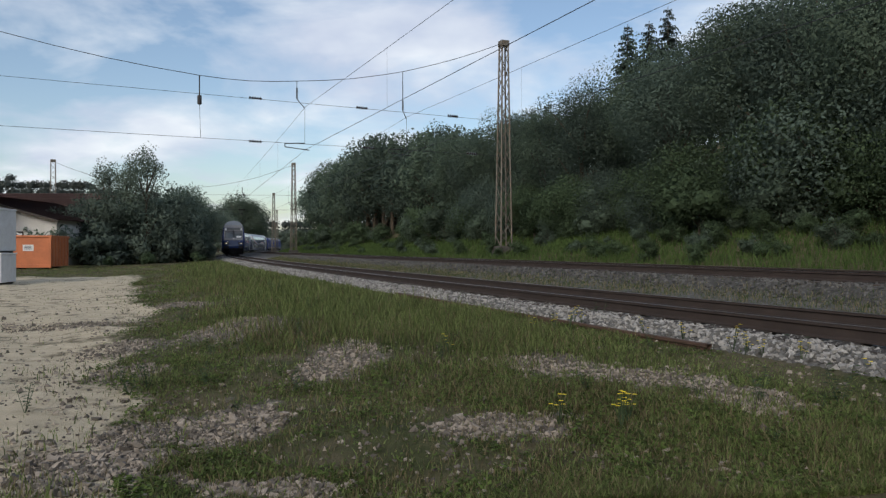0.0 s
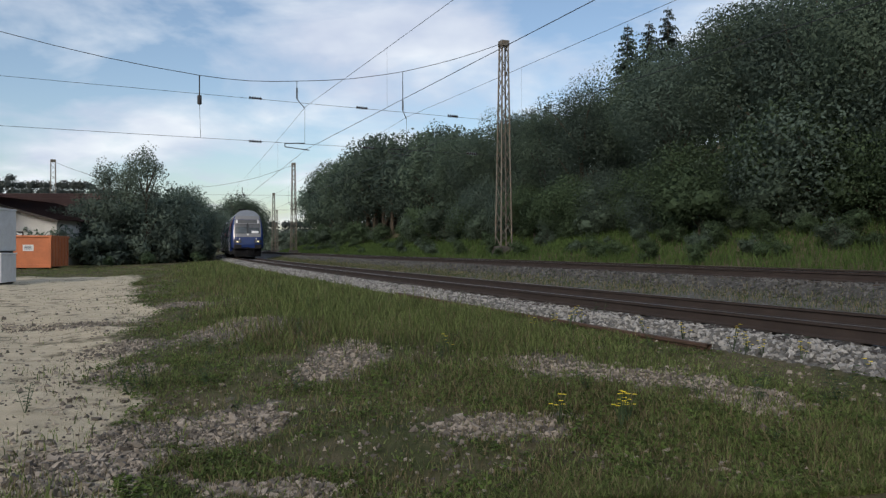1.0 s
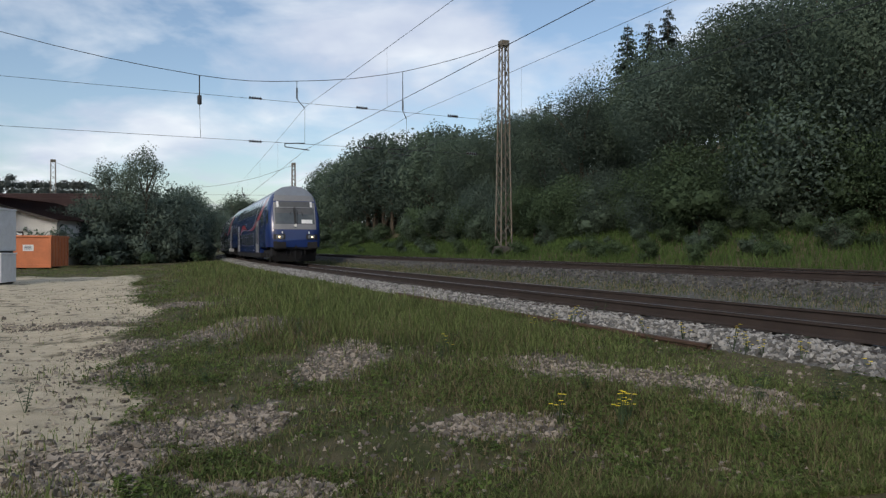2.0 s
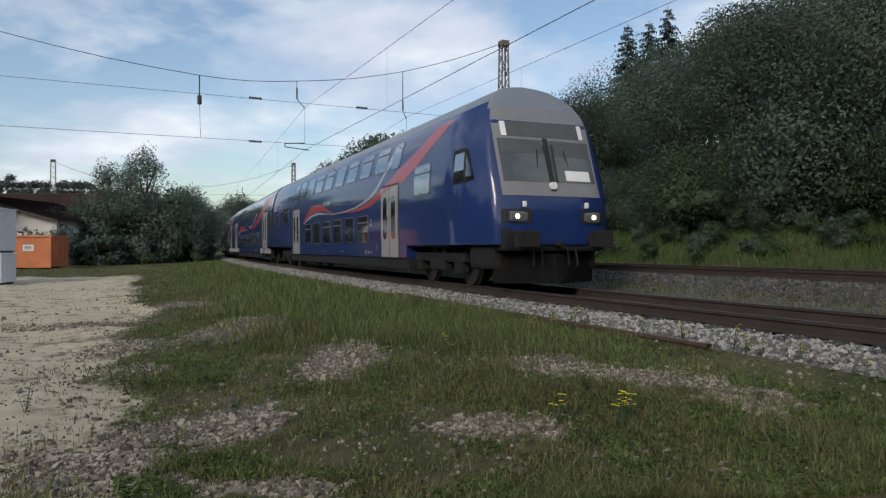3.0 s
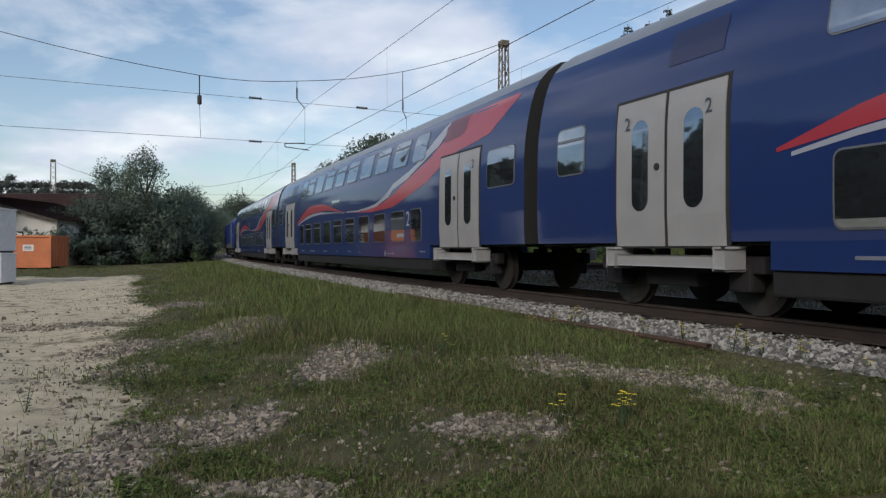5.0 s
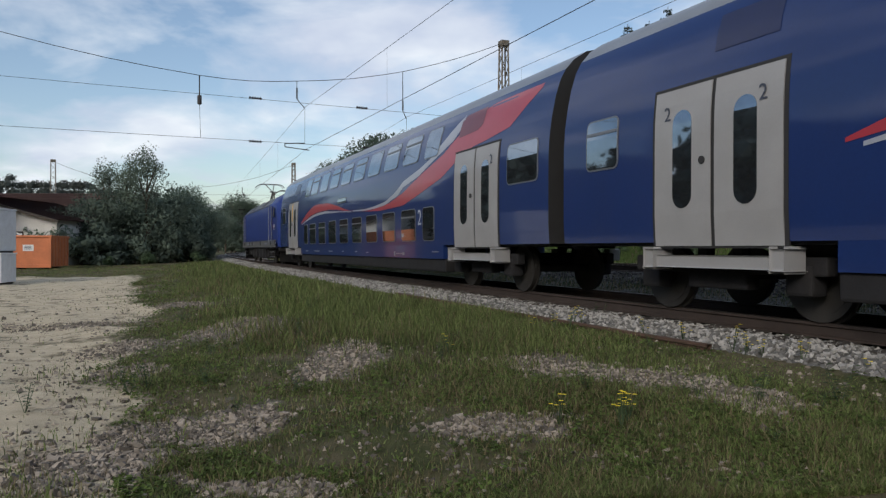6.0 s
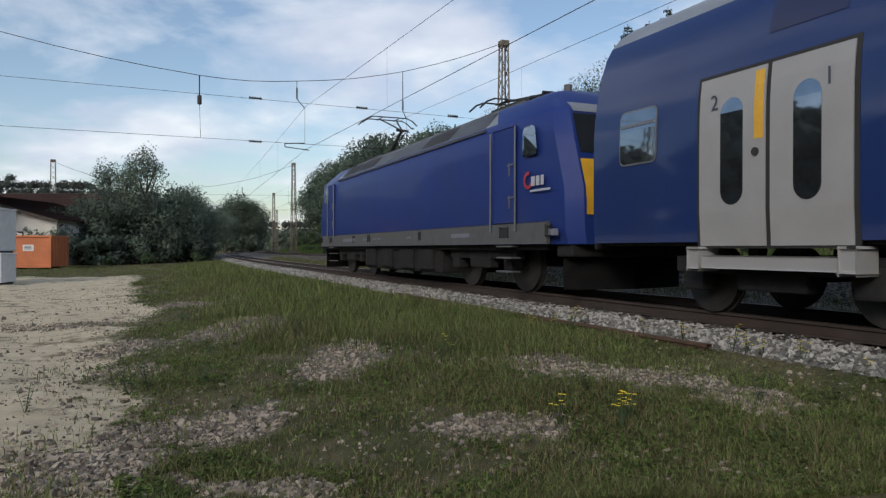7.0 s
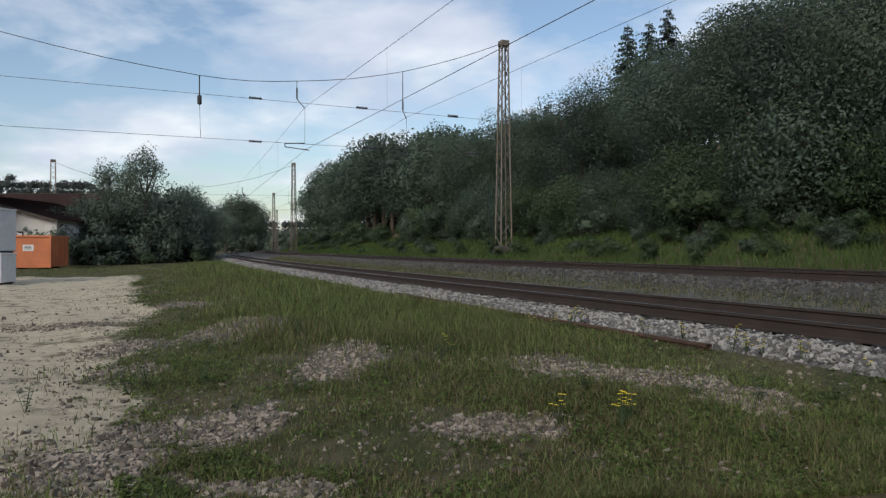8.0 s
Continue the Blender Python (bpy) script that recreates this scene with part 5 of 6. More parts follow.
def wood():
    rng = random.Random(5)
    # front of the wood along the line
    s = -22.0
    k = 0
    while s < 142:
        p = on_line(s, rng.uniform(16.5, 18.5))
        plant((NEAR_OAK[k % 4] if s < 48 else OAK[k % 5]), p.x, p.y, rng.uniform(0.92, 1.06) * float(np.interp(s, [18, 28, 50, 75, 100], [1.04, 0.92, 0.92, 1.25, 1.35])), rng)
        s += rng.uniform(3.2, 4.6) * (1 if s < 80 else 1.5)
        k += 1
    for row, (o, sc, s1, st) in enumerate(((22.5, 1.0, 150, 4.6), (28, 1.0, 130, 5.2), (36, 1.0, 110, 7.0))):
        s = -30.0 - row * 6
        while s < s1:
            p = on_line(s, o + rng.uniform(-2, 2))
            plant((NEAR_OAK[k % 4] if s < 42 and row < 2 else OAK[(k * 3 + row) % 5]), p.x, p.y, sc * rng.uniform(0.94, 1.06) * float(np.interp(s, *HEIGHTS[row])), rng)
            s += rng.uniform(0.8, 1.2) * st
            k += 1
    # the spruces that stand out
    for s, o, sc in ((33.6, 24.2, 0.86), (31.6, 24.6, 0.83), (29.8, 24.8, 0.86), (47, 25, 0.62), (49, 24.5, 0.58)):
        p = on_line(s, o)
        plant(FIR[int(o) % 2], p.x, p.y, sc, rng)
    # shrubs in front
    s = -12.0
    while s < 150:
        p = on_line(s, rng.uniform(12.8, 15.5))
        plant(SHRUB[k % 3], p.x, p.y, rng.uniform(0.55, 1.15), rng)
        s += rng.uniform(1.4, 3.2) * (1 if s < 60 else 1.5)
        k += 1
    # tall understorey before the nearest trunks
    for i in range(34):
        p = on_line(-16 + 1.75 * i + rng.uniform(-0.8, 0.8), rng.uniform(14.2, 16.2))
        plant(THICKET[i % 2], p.x, p.y, rng.uniform(0.65, 1.15) * (1.15 if i < 16 else 0.85), rng)
    # yard trees, on the near side of the line
    for x, y, sc, kind in ((-33.5, 65, 0.68, 0), (-31, 66, 0.82, 1), (-28.5, 68, 0.9, 2), (-26.5, 72, 0.92, 1), (-27.8, 78, 0.95, 2), (-30, 84, 1.0, 0), (-33, 90, 1.05, 1), (-36, 97, 1.05, 2),
                           (-40.5, 106, 1.1, 1), (-44.5, 115, 1.1, 2), (-49, 128, 1.2, 0), (-53.5, 142, 1.25, 1), (-57, 155, 1.35, 2), (-59, 168, 1.4, 0), (-60, 182, 1.5, 1), (-36, 72, 0.8, 1), (-33, 80, 0.95, 0),
                           (-72, 258, 2.45, 2), (-70.3, 263, 2.2, 1), (-75.5, 262, 2.3, 0), (-68, 225, 1.6, 1), (-66, 205, 1.6, 2), (-78, 250, 1.9, 1), (-30, 74, 0.85, 0), (-38.5, 101, 1.05, 0)):
        plant(YARD[kind], x, y, sc, rng)
    # trees behind the camera, which the train mirrors
    for k in range(66):
        a = radians(112 + k * 3.25)
        d = rng.uniform(42, 52) if k < 60 else rng.uniform(66, 74)
        plant(BACK, math.sin(a) * d, math.cos(a) * d, rng.uniform(1.35, 1.85), rng)
    for x, y, sc in ((-32.0, 69.0, 1.04), (-30.2, 69.4, 1.08), (-28.0, 68.0, 1.17)):
        plant(BIRCH, x, y, sc, rng)
    for x, y, sc in ((-31.4, 88, 0.95), (-34.4, 97, 1.0), (-38.4, 108, 1.06), (-43.4, 121, 1.1), (-72.5, 256, 2.25), (-68.5, 258, 2.1), (-76, 259, 2.1)):
        plant(NEAR_OAK[int(y) % 4], x, y, sc, rng)
    for x, y, sc in ((-24.5, 60, 0.45), (-27, 58, 0.35), (-22.5, 66, 0.4)):
        plant(SHRUB[0], x, y, sc, rng)
    # undergrowth that closes the gaps below the yard trees
    for i in range(40):
        y = 61 + 2.6 * i
        x = float(np.interp(y, [61, 70, 78, 92, 106, 122, 142, 166], [-33, -25, -26.3, -32.5, -39.5, -46, -53, -58]))
        plant(UNDER[i % 2], x + rng.uniform(-1.2, 0.6), y, rng.uniform(0.9, 1.35), rng)
    for x, y in ((-66, 256), (-69, 254), (-72, 252), (-76, 252)):
        plant(UNDER[0], x, y, 2.4, rng)
    for x, y in ((-76, 335), (-72, 330), (-68, 332), (-64, 334), (-60, 330), (-80, 332)):
        plant(UNDER[1], x, y, 3.2, rng)
    # weeds standing on the bank
    for i in range(120):
        s = rng.uniform(-14, 26) if i < 60 else rng.uniform(26, 95)
        p = on_line(s, rng.uniform(9.2, 13.5))
        plant(SHRUB[i % 3], p.x, p.y, rng.uniform(0.14, 0.36), rng, 0.05)


wood()


def far_ridge(name, pts, label):
    """Distant wooded ridge: rounded clumps massed along a crest."""
    rng = np.random.default_rng(9)
    cs, rs = [], []
    for (xa, ya, za), (xb, yb, zb) in zip(pts, pts[1:]):
        L = math.hypot(xb - xa, yb - ya)
        for k in range(int(L / 2)):
            f = k / (L / 2)
            top = za + (zb - za) * f + rng.normal(0, 1.2)
            z = -2
            while z < top:
                cs.append((xa + (xb - xa) * f + rng.normal(0, 1.5), ya + (yb - ya) * f + rng.normal(0, 4) - (top - z) * 0.8, z))
                rs.append(rng.uniform(2.2, 4.0))
                z += 4
    v, f, n = leaf_cloud(cs, rs, len(cs) * 55, 1.2, rng)
    ob = part_of(name, mesh_np(name, v, f), M["hill"], None, label)
    tagged(ob, category="woodland", kind="stuff")
    bm = bmesh.new()
    for c, r in list(zip(cs, rs)):
        blob(bm, c, r * 0.7, rng)
    part("far_canopy", bm, M["hill"], ob)


far_ridge("far_woods", [(-330, 360, 38), (-250, 370, 38), (-190, 380, 35), (-150, 390, 28), (-120, 400, 16), (-60, 400, 14), (0, 400, 20)], "distant dark wooded ridge on the skyline")


# ---- house, skip and cabinets at the yard's end ----
def gabled(name, m, x0, x1, y0, y1, eave, ridge, label, windows, category="house"):
    """A rendered building whose ridge runs along y; windows (x, z, w, h) stand in the gable that faces -y."""
    h = thing(name, m, label, category)
    xm = (x0 + x1) / 2
    bm = bmesh.new()
    prof = [(x0, 0), (x1, 0), (x1, eave), (xm, ridge), (x0, eave)]
    a = [bm.verts.new((x, y0, z)) for x, z in prof]
    b = [bm.verts.new((x, y1, z)) for x, z in prof]
    bm.faces.new(a)
    bm.faces.new(b[::-1])
    for i in range(5):
        j = (i + 1) % 5
        bm.faces.new((a[j], a[i], b[i], b[j]))
    bmesh.ops.recalc_face_normals(bm, faces=bm.faces[:])
    part("wall", bm, M["wall"], h, "white rendered wall")
    for sx in (-1, 1):
        xe = xm + sx * ((x1 - x0) / 2 + 0.6)
        ze = eave - 0.6 * (ridge - eave) / ((x1 - x0) / 2)
        bm = bmesh.new()
        bm.faces.new([bm.verts.new(p) for p in ((xm, y0 - 0.7, ridge + 0.06), (xe, y0 - 0.7, ze + 0.06), (xe, y1 + 0.7, ze + 0.06), (xm, y1 + 0.7, ridge + 0.06))])
        bmesh.ops.solidify(bm, geom=bm.faces[:], thickness=0.2)
        roof = part("roof", bm, M["tile"], h, "brown tiled roof slope")
        n = 16
        for k in range(n):
            f = k / n
            bm = bmesh.new()
            x, z = xm + (xe - xm) * (f + 0.5 / n), ridge + (ze - ridge) * (f + 0.5 / n) + 0.1
            w = abs(xe - xm) / n
            vs = [bm.verts.new((x + dx * sx, y, z + dz)) for dx, y, dz in ((-w * 0.55, y0 - 0.75, 0.07), (w * 0.55, y0 - 0.75, 0.0), (w * 0.55, y1 + 0.75, 0.0), (-w * 0.55, y1 + 0.75, 0.07))]
            bm.faces.new(vs)
            bmesh.ops.solidify(bm, geom=bm.faces[:], thickness=0.04)
            part("tile_course", bm, M["tile"], roof)
        bm = bmesh.new()
        bar(bm, (xm, y0 - 0.78, ridge - 0.04), (xe, y0 - 0.78, ze - 0.04), 0.11)
        part("verge_board", bm, M["wood"], roof, "dark timber verge board")
    for x, z, w, hh in windows:
        bm = bmesh.new()
        box(bm, x - w / 2, x + w / 2, y0 - 0.06, y0 + 0.05, z, z + hh, 0.02)
        wn = part("window", bm, M["wood"], h, "dark timber-framed window")
        for q in (0, 1):
            bm = bmesh.new()
            xa = x - w / 2 + 0.08 + q * (w / 2 - 0.04)
            box(bm, xa, xa + w / 2 - 0.12, y0 - 0.075, y0 - 0.05, z + 0.1, z + hh - 0.1)
            part("pane", bm, M["glass"], wn)
    return h


gabled("house", pose(-40.2, 60.0, -0.6), -8, 8, 0, 14, 3.9, 6.1, "low white rendered house with a shallow brown roof", [(1.2, 1.0, 0.9, 1.6), (4.6, 1.4, 1.3, 1.5), (6.4, 0.2, 1.0, 2.3)])
gabled("barn", pose(-50.0, 84.0, -0.6, 0, 0, 90), -5.0, 9, -11, 14, 4.6, 8.0, "long building with a dark brown tiled roof", [], "building")


def skip_container():
    c = thing("skip_container", pose(-30.0, 53.5, gz(-30.0, 52.0), 0, 0, 13), "orange steel roll-off skip with a white sign", "skip")
    W, D, H = 1.42, 2.2, 2.42
    bm = bmesh.new()
    box(bm, -W, W, -D, D, 0.16, H - 0.05)
    tub = part("tub", bm, M["orange"], c, "orange steel tub")
    for sx in (-1, 1):
        for k in range(6):
            bm = bmesh.new()
            y = -D + 0.25 + k * (2 * D - 0.5) / 5
            box(bm, sx * W - 0.06, sx * W + 0.06, y - 0.06, y + 0.06, 0.2, H - 0.1, 0.015)
            part("rib", bm, M["orange"], tub)
    bm = bmesh.new()
    for sy in (-1, 1):
        box(bm, -W - 0.07, W + 0.07, sy * D - 0.07, sy * D + 0.07, H - 0.16, H, 0.03)
    for sx in (-1, 1):
        box(bm, sx * W - 0.07, sx * W + 0.07, -D, D, H - 0.16, H, 0.03)
    part("rim", bm, M["orange"], tub)
    bm = bmesh.new()
    for x in (-W + 0.06, W - 0.06):
        box(bm, x - 0.08, x + 0.08, -D - 0.08, -D + 0.04, 0.1, H - 0.1, 0.02)
    box(bm, -W, W, -D - 0.06, -D + 0.04, 0.1, 0.35, 0.02)
    part("end_frame", bm, M["orange"], tub)
    bm = bmesh.new()
    box(bm, -0.42, 0.28, -D - 0.025, -D - 0.002, 1.3, 1.75)
    sg = part("sign", bm, M["sign"], c, "white sign with dark lines")
    bm = bmesh.new()
    for z in (1.42, 1.52, 1.62):
        box(bm, -0.3, 0.15, -D - 0.032, -D - 0.027, z, z + 0.04)
    part("sign_lines", bm, M["print"], sg)
    bm = bmesh.new()
    for x in (-0.7, 0.7):
        box(bm, x - 0.09, x + 0.09, -D, D, 0.0, 0.17, 0.01)
    part("runner", bm, M["under"], c)


skip_container()


def white_cabinet(x, y, z, w, d, h, rot, label):
    c = thing("white_cabinet", pose(x, y, z, 0, 0, rot), label, "cabinet", "white cabinets at the yard's end")
    bm = bmesh.new()
    box(bm, -w, w, -d, d, 0.08, h, 0.03)
    part("body", bm, M["boxwhite"], c)
    bm = bmesh.new()
    box(bm, -w - 0.03, w + 0.03, -d - 0.03, d + 0.03, h, h + 0.07, 0.02)
    part("lid", bm, M["boxwhite"], c)
    bm = bmesh.new()
    for a, b2, zz in ((0.25, 0.6, h * 0.62), (0.2, 0.7, h * 0.52), (0.3, 0.55, h * 0.42)):
        box(bm, w * a, w * b2, -d - 0.008, -d - 0.002, zz, zz + 0.05)
    part("small_print", bm, M["print"], c)
    bm = bmesh.new()
    box(bm, -w * 0.02, w * 0.02, -d - 0.006, -d - 0.001, 0.1, h - 0.05)
    part("door_joint", bm, M["print"], c)
    bm = bmesh.new()
    box(bm, -w + 0.1, w - 0.1, -d + 0.05, d - 0.05, 0.0, 0.1)
    part("plinth", bm, M["concrete"], c)


zc = gz(-18.9, 29)
white_cabinet(-19.55, 29.4, zc, 1.75, 0.6, 1.22, 4, "low white metal cabinet with dark print")
white_cabinet(-19.75, 29.6, zc + 1.29, 1.8, 0.65, 1.75, 4, "tall white metal box standing on the lower cabinet")

# ---- stones, grass and flowers ----
def stones(name, pos, size, rng, material, label, category, flat=0.7):
    """Many angular stones joined in one mesh: cut boxes of eight uneven corners."""
    n = len(pos)
    base = np.array([(-1, -1, -1), (1, -1, -1), (1, 1, -1), (-1, 1, -1), (-1, -1, 1), (1, -1, 1), (1, 1, 1), (-1, 1, 1)], float) * 0.5
    v = base[None] * rng.uniform(0.55, 1.1, (n, 8, 1)) * np.stack([rng.uniform(0.7, 1.3, n), rng.uniform(0.6, 1.1, n), rng.uniform(0.5, 0.9, n) * flat / 0.7], 1)[:, None, :]
    v += rng.normal(0, 0.07, v.shape)
    q = rng.normal(size=(n, 4)) * np.array([1.0, 0.35, 0.35, 1.0])
    q /= np.linalg.norm(q, axis=1, keepdims=True)
    w, x, y, z = q.T
    R = np.stack([np.stack([1 - 2 * (y * y + z * z), 2 * (x * y - w * z), 2 * (x * z + w * y)], 1),
                  np.stack([2 * (x * y + w * z), 1 - 2 * (x * x + z * z), 2 * (y * z - w * x)], 1),
                  np.stack([2 * (x * z - w * y), 2 * (y * z + w * x), 1 - 2 * (x * x + y * y)], 1)], 1)
    v = np.einsum("nij,nkj->nki", R, v) * np.asarray(size)[:, None, None] + np.asarray(pos)[:, None, :]
    quads = np.array([(0, 3, 2, 1), (4, 5, 6, 7), (0, 1, 5, 4), (1, 2, 6, 5), (2, 3, 7, 6), (3, 0, 4, 7)])
    f = (np.arange(n)[:, None, None] * 8 + quads[None]).reshape(-1, 4)
    ob = part_of(name, mesh_np(name, v.reshape(-1, 3), f), material, None, label)
    return tagged(ob, category=category, kind="stuff")


def bed_z(o, o0, z0, left, right):
    tab = left + [(-1.35, -0.20), (-0.9, -0.215), (0.9, -0.215), (1.35, -0.2)] + right
    return z0 + np.interp(np.asarray(o) - o0, [a for a, b in tab], [b for a, b in tab])


def ballast(name, o0, z0, left, right, bands, material, label, seed):
    rng = np.random.default_rng(seed)
    pos, size = [], []
    for s0, s1, oa, ob, n, sz in bands:
        s = s0 + (s1 - s0) * rng.random(n) ** 1.35
        o = rng.uniform(oa, ob, n)
        x, y, nx, ny = (np.interp(s, S, A) for A in (LX, LY, NX, NY))
        z = bed_z(o, o0, z0, left, right) + 0.008
        pos.append(np.stack([x + o * nx, y + o * ny, z], 1))
        size.append(sz * rng.uniform(0.6, 1.5, n) * (1 + np.maximum(s, 0) / 90))
    return stones(name, np.concatenate(pos), np.concatenate(size), rng, material, label, "ballast")


NEAR_L, NEAR_R = [(-2.2, -0.5), (-1.9, -0.29), (-1.55, -0.21)], [(1.8, -0.19), (2.4, -0.14), (3.0, -0.03), (3.4, 0.04)]
FAR_L, FAR_R = [(-2.9, -0.6), (-2.1, -0.42), (-1.55, -0.22)], [(1.6, -0.22), (2.5, -0.5)]
ballast("ballast_stones", 0, 0, NEAR_L, NEAR_R, [(-9, 25, -1.98, -0.85, 12000, 0.050), (25, 105, -2.0, -0.85, 6000, 0.06), (-9, 60, -0.7, 0.7, 2500, 0.05), (-9, 90, 0.85, 1.9, 3800, 0.055)], M["stone"], "loose pale crushed-stone ballast along the near track", 21)
ballast("ballast_stones", TRACK_GAP, RISE, FAR_L, FAR_R, [(-9, 60, TRACK_GAP - 2.5, TRACK_GAP - 0.85, 12000, 0.055), (-9, 60, TRACK_GAP - 0.7, TRACK_GAP + 0.7, 1500, 0.06)], M["stone2"], "loose grey ballast along the far track", 22)


def yard_stones():
    rng = np.random.default_rng(23)
    n = 230000
    y = 4.0 + 22 * rng.random(n) ** 1.6
    x = (rng.random(n) * 2 - 1) * 0.66 * y
    g, p = gravel_mask(x, y), path_mask(x, y)
    keep = ((g > 0.0) & (rng.random(n) < np.clip(0.12 + 1.3 * g, 0, 0.65))) | ((p > -0.3) & (p < 0.9) & (rng.random(n) < 0.06)) | ((p >= 0.9) & (rng.random(n) < 0.03)) | ((g <= 0.05) & (p < 0) & (rng.random(n) < 0.025))
    x, y, g, p = x[keep], y[keep], g[keep], p[keep]
    s, o = offsets(x, y)
    k = o < -2.05
    x, y, g = x[k], y[k], g[k]
    z = ground_z(x, y)
    stones("gravel_stones", np.stack([x, y, z + 0.004], 1), rng.gamma(2.4, 0.0078, len(x)) + 0.009, rng, M["pebble"], "scattered brownish gravel on the yard", "gravel", 0.55)


yard_stones()


def blades(name, x, y, h, w, rng, material, label, category="grass", z=None):
    """Bent two-piece grass blades."""
    n = len(x)
    z = ground_z(x, y) if z is None else z
    a = rng.uniform(0, 2 * math.pi, n)
    d = np.stack([np.cos(a), np.sin(a), np.zeros(n)], 1)
    b = rng.uniform(0, 2 * math.pi, n)
    lean = np.stack([np.cos(b), np.sin(b), np.zeros(n)], 1) * (h * rng.uniform(0.1, 0.75, n))[:, None]
    p = np.stack([x, y, z - 0.01], 1)
    up = np.array([0, 0, 1.0])
    v = np.stack([p - d * w[:, None], p + d * w[:, None], p + lean * 0.35 + up * (h * 0.6)[:, None] + d * w[:, None] * 0.8,
                  p + lean * 0.35 + up * (h * 0.6)[:, None] - d * w[:, None] * 0.8, p + lean + up * h[:, None]], 1)
    i = np.arange(n)[:, None] * 5
    tri = np.concatenate([i + np.array([[0, 1, 2]]), i + np.array([[0, 2, 3]]), i + np.array([[3, 2, 4]])], 0)
    ob = part_of(name, mesh_np(name, v.reshape(-1, 3), tri), material, None, label)
    return tagged(ob, category=category, kind="stuff")


def meadow():
    rng = np.random.default_rng(24)
    n = 480000
    y = 3.8 + 56 * rng.random(n) ** 2.3
    x = (rng.random(n) * 2 - 1) * 0.66 * y
    s, o = offsets(x, y)
    g, p = gravel_mask(x, y), path_mask(x, y)
    patch = wob(x * 0.8, y * 0.8) + 0.5 * wob(x * 2.1 + 3, y * 2.3)
    dens = np.clip(0.55 + 0.5 * patch, 0.06, 1.0)
    tall = np.clip((o + 7.2) / 2.5, 0, 1) * np.clip((y - 7) / 5, 0, 1)
    dens = np.maximum(dens, tall * 0.95)
    dens = np.maximum(dens, np.clip((o + 4.2) / 0.9, 0, 0.95))
    dens *= np.clip(1.0 - 2.2 * g, 0.25, 1.0)
    dens[p > -0.1] *= 0.05
    dens[p > 0.8] *= 0.3
    keep = (o < -2.14) & (rng.random(n) < dens)
    x, y, o, tall, patch = x[keep], y[keep], o[keep], tall[keep], patch[keep]
    h = (0.02 + 0.045 * rng.random(len(x)) + 0.04 * np.clip(patch, 0, 1)) * (1 + 3.2 * tall) * (1 + 0.6 * (rng.random(len(x)) < 0.08))
    h *= np.clip((-2.1 - o) / 0.9, 0.4, 1)
    w = (0.0016 + 0.0018 * rng.random(len(x))) * (1 + y / 7)
    dry = rng.random(len(x)) < np.clip(0.32 + 0.28 * wob(x * 0.6 + 5, y * 0.6), 0.06, 0.75) * (1 - 0.75 * tall)
    blades("grass", x[~dry], y[~dry], h[~dry], w[~dry], rng, M["grass"], "patchy green grass on the yard")
    blades("dry_grass", x[dry], y[dry], h[dry] * 1.15, w[dry] * 0.8, rng, M["drygrass"], "dry straw-coloured grass among the green")
    # thinner growth on the rest of the yard
    n = 110000
    x, y = rng.uniform(-26, 40, n), rng.uniform(-16, 36, n)
    s, o = offsets(x, y)
    out = (np.abs(x) > 0.66 * y) & (o < -2.14) & (path_mask(x, y) < -0.1)
    x, y = x[out], y[out]
    blades("yard_grass", x, y, rng.uniform(0.04, 0.14, len(x)), rng.uniform(0.003, 0.007, len(x)), rng, M["grass"], "open green grass round the yard")
    # creeping leaves close to the soil
    n = 260000
    y = 3.8 + 26 * rng.random(n) ** 2.0
    x = (rng.random(n) * 2 - 1) * 0.66 * y
    s, o = offsets(x, y)
    g, p = gravel_mask(x, y), path_mask(x, y)
    patch = wob(x * 0.8, y * 0.8) + 0.5 * wob(x * 2.1 + 3, y * 2.3) + 0.6 * wob(x * 4.1, y * 3.7 + 1)
    keep = (o < -2.0) & (g < 0.1) & (p < 0.15) & (rng.random(n) < np.clip(0.35 + 0.5 * patch, 0.03, 0.95))
    x, y, patch = x[keep], y[keep], patch[keep]
    n = len(x)
    a, t = rng.uniform(0, 6.283, n), rng.uniform(-0.5, 0.6, n)
    L = rng.uniform(0.006, 0.02, n) * (1 + y / 12)
    c = np.stack([x, y, ground_z(x, y) + rng.uniform(0.004, 0.035, n) + 0.02 * np.clip(patch, 0, 1)], 1)
    u = np.stack([np.cos(a) * np.cos(t), np.sin(a) * np.cos(t), np.sin(t)], 1) * L[:, None]
    w = np.stack([-np.sin(a), np.cos(a), rng.uniform(-0.3, 0.3, n)], 1) * (L * 0.55)[:, None]
    v = np.stack([c - u, c + w, c + u, c - w], 1).reshape(-1, 3)
    tagged(part_of("ground_cover", mesh_np("ground_cover", v, np.arange(n * 4).reshape(-1, 4)), M["cover"], None, "creeping small-leaved green plants"), category="plants", kind="stuff")
    # the bank beyond the tracks
    n = 75000
    s = -20 + 150 * rng.random(n) ** 1.4
    o = rng.uniform(8.2, 15.5, n)
    lx, ly, nx, ny = (np.interp(s, S, A) for A in (LX, LY, NX, NY))
    x, y = lx + o * nx, ly + o * ny
    h = rng.uniform(0.12, 0.42, n)
    blades("bank_grass", x, y, h, 0.007 * (1 + np.hypot(x, y) / 25), rng, M["weed"], "tall green weeds covering the bank")
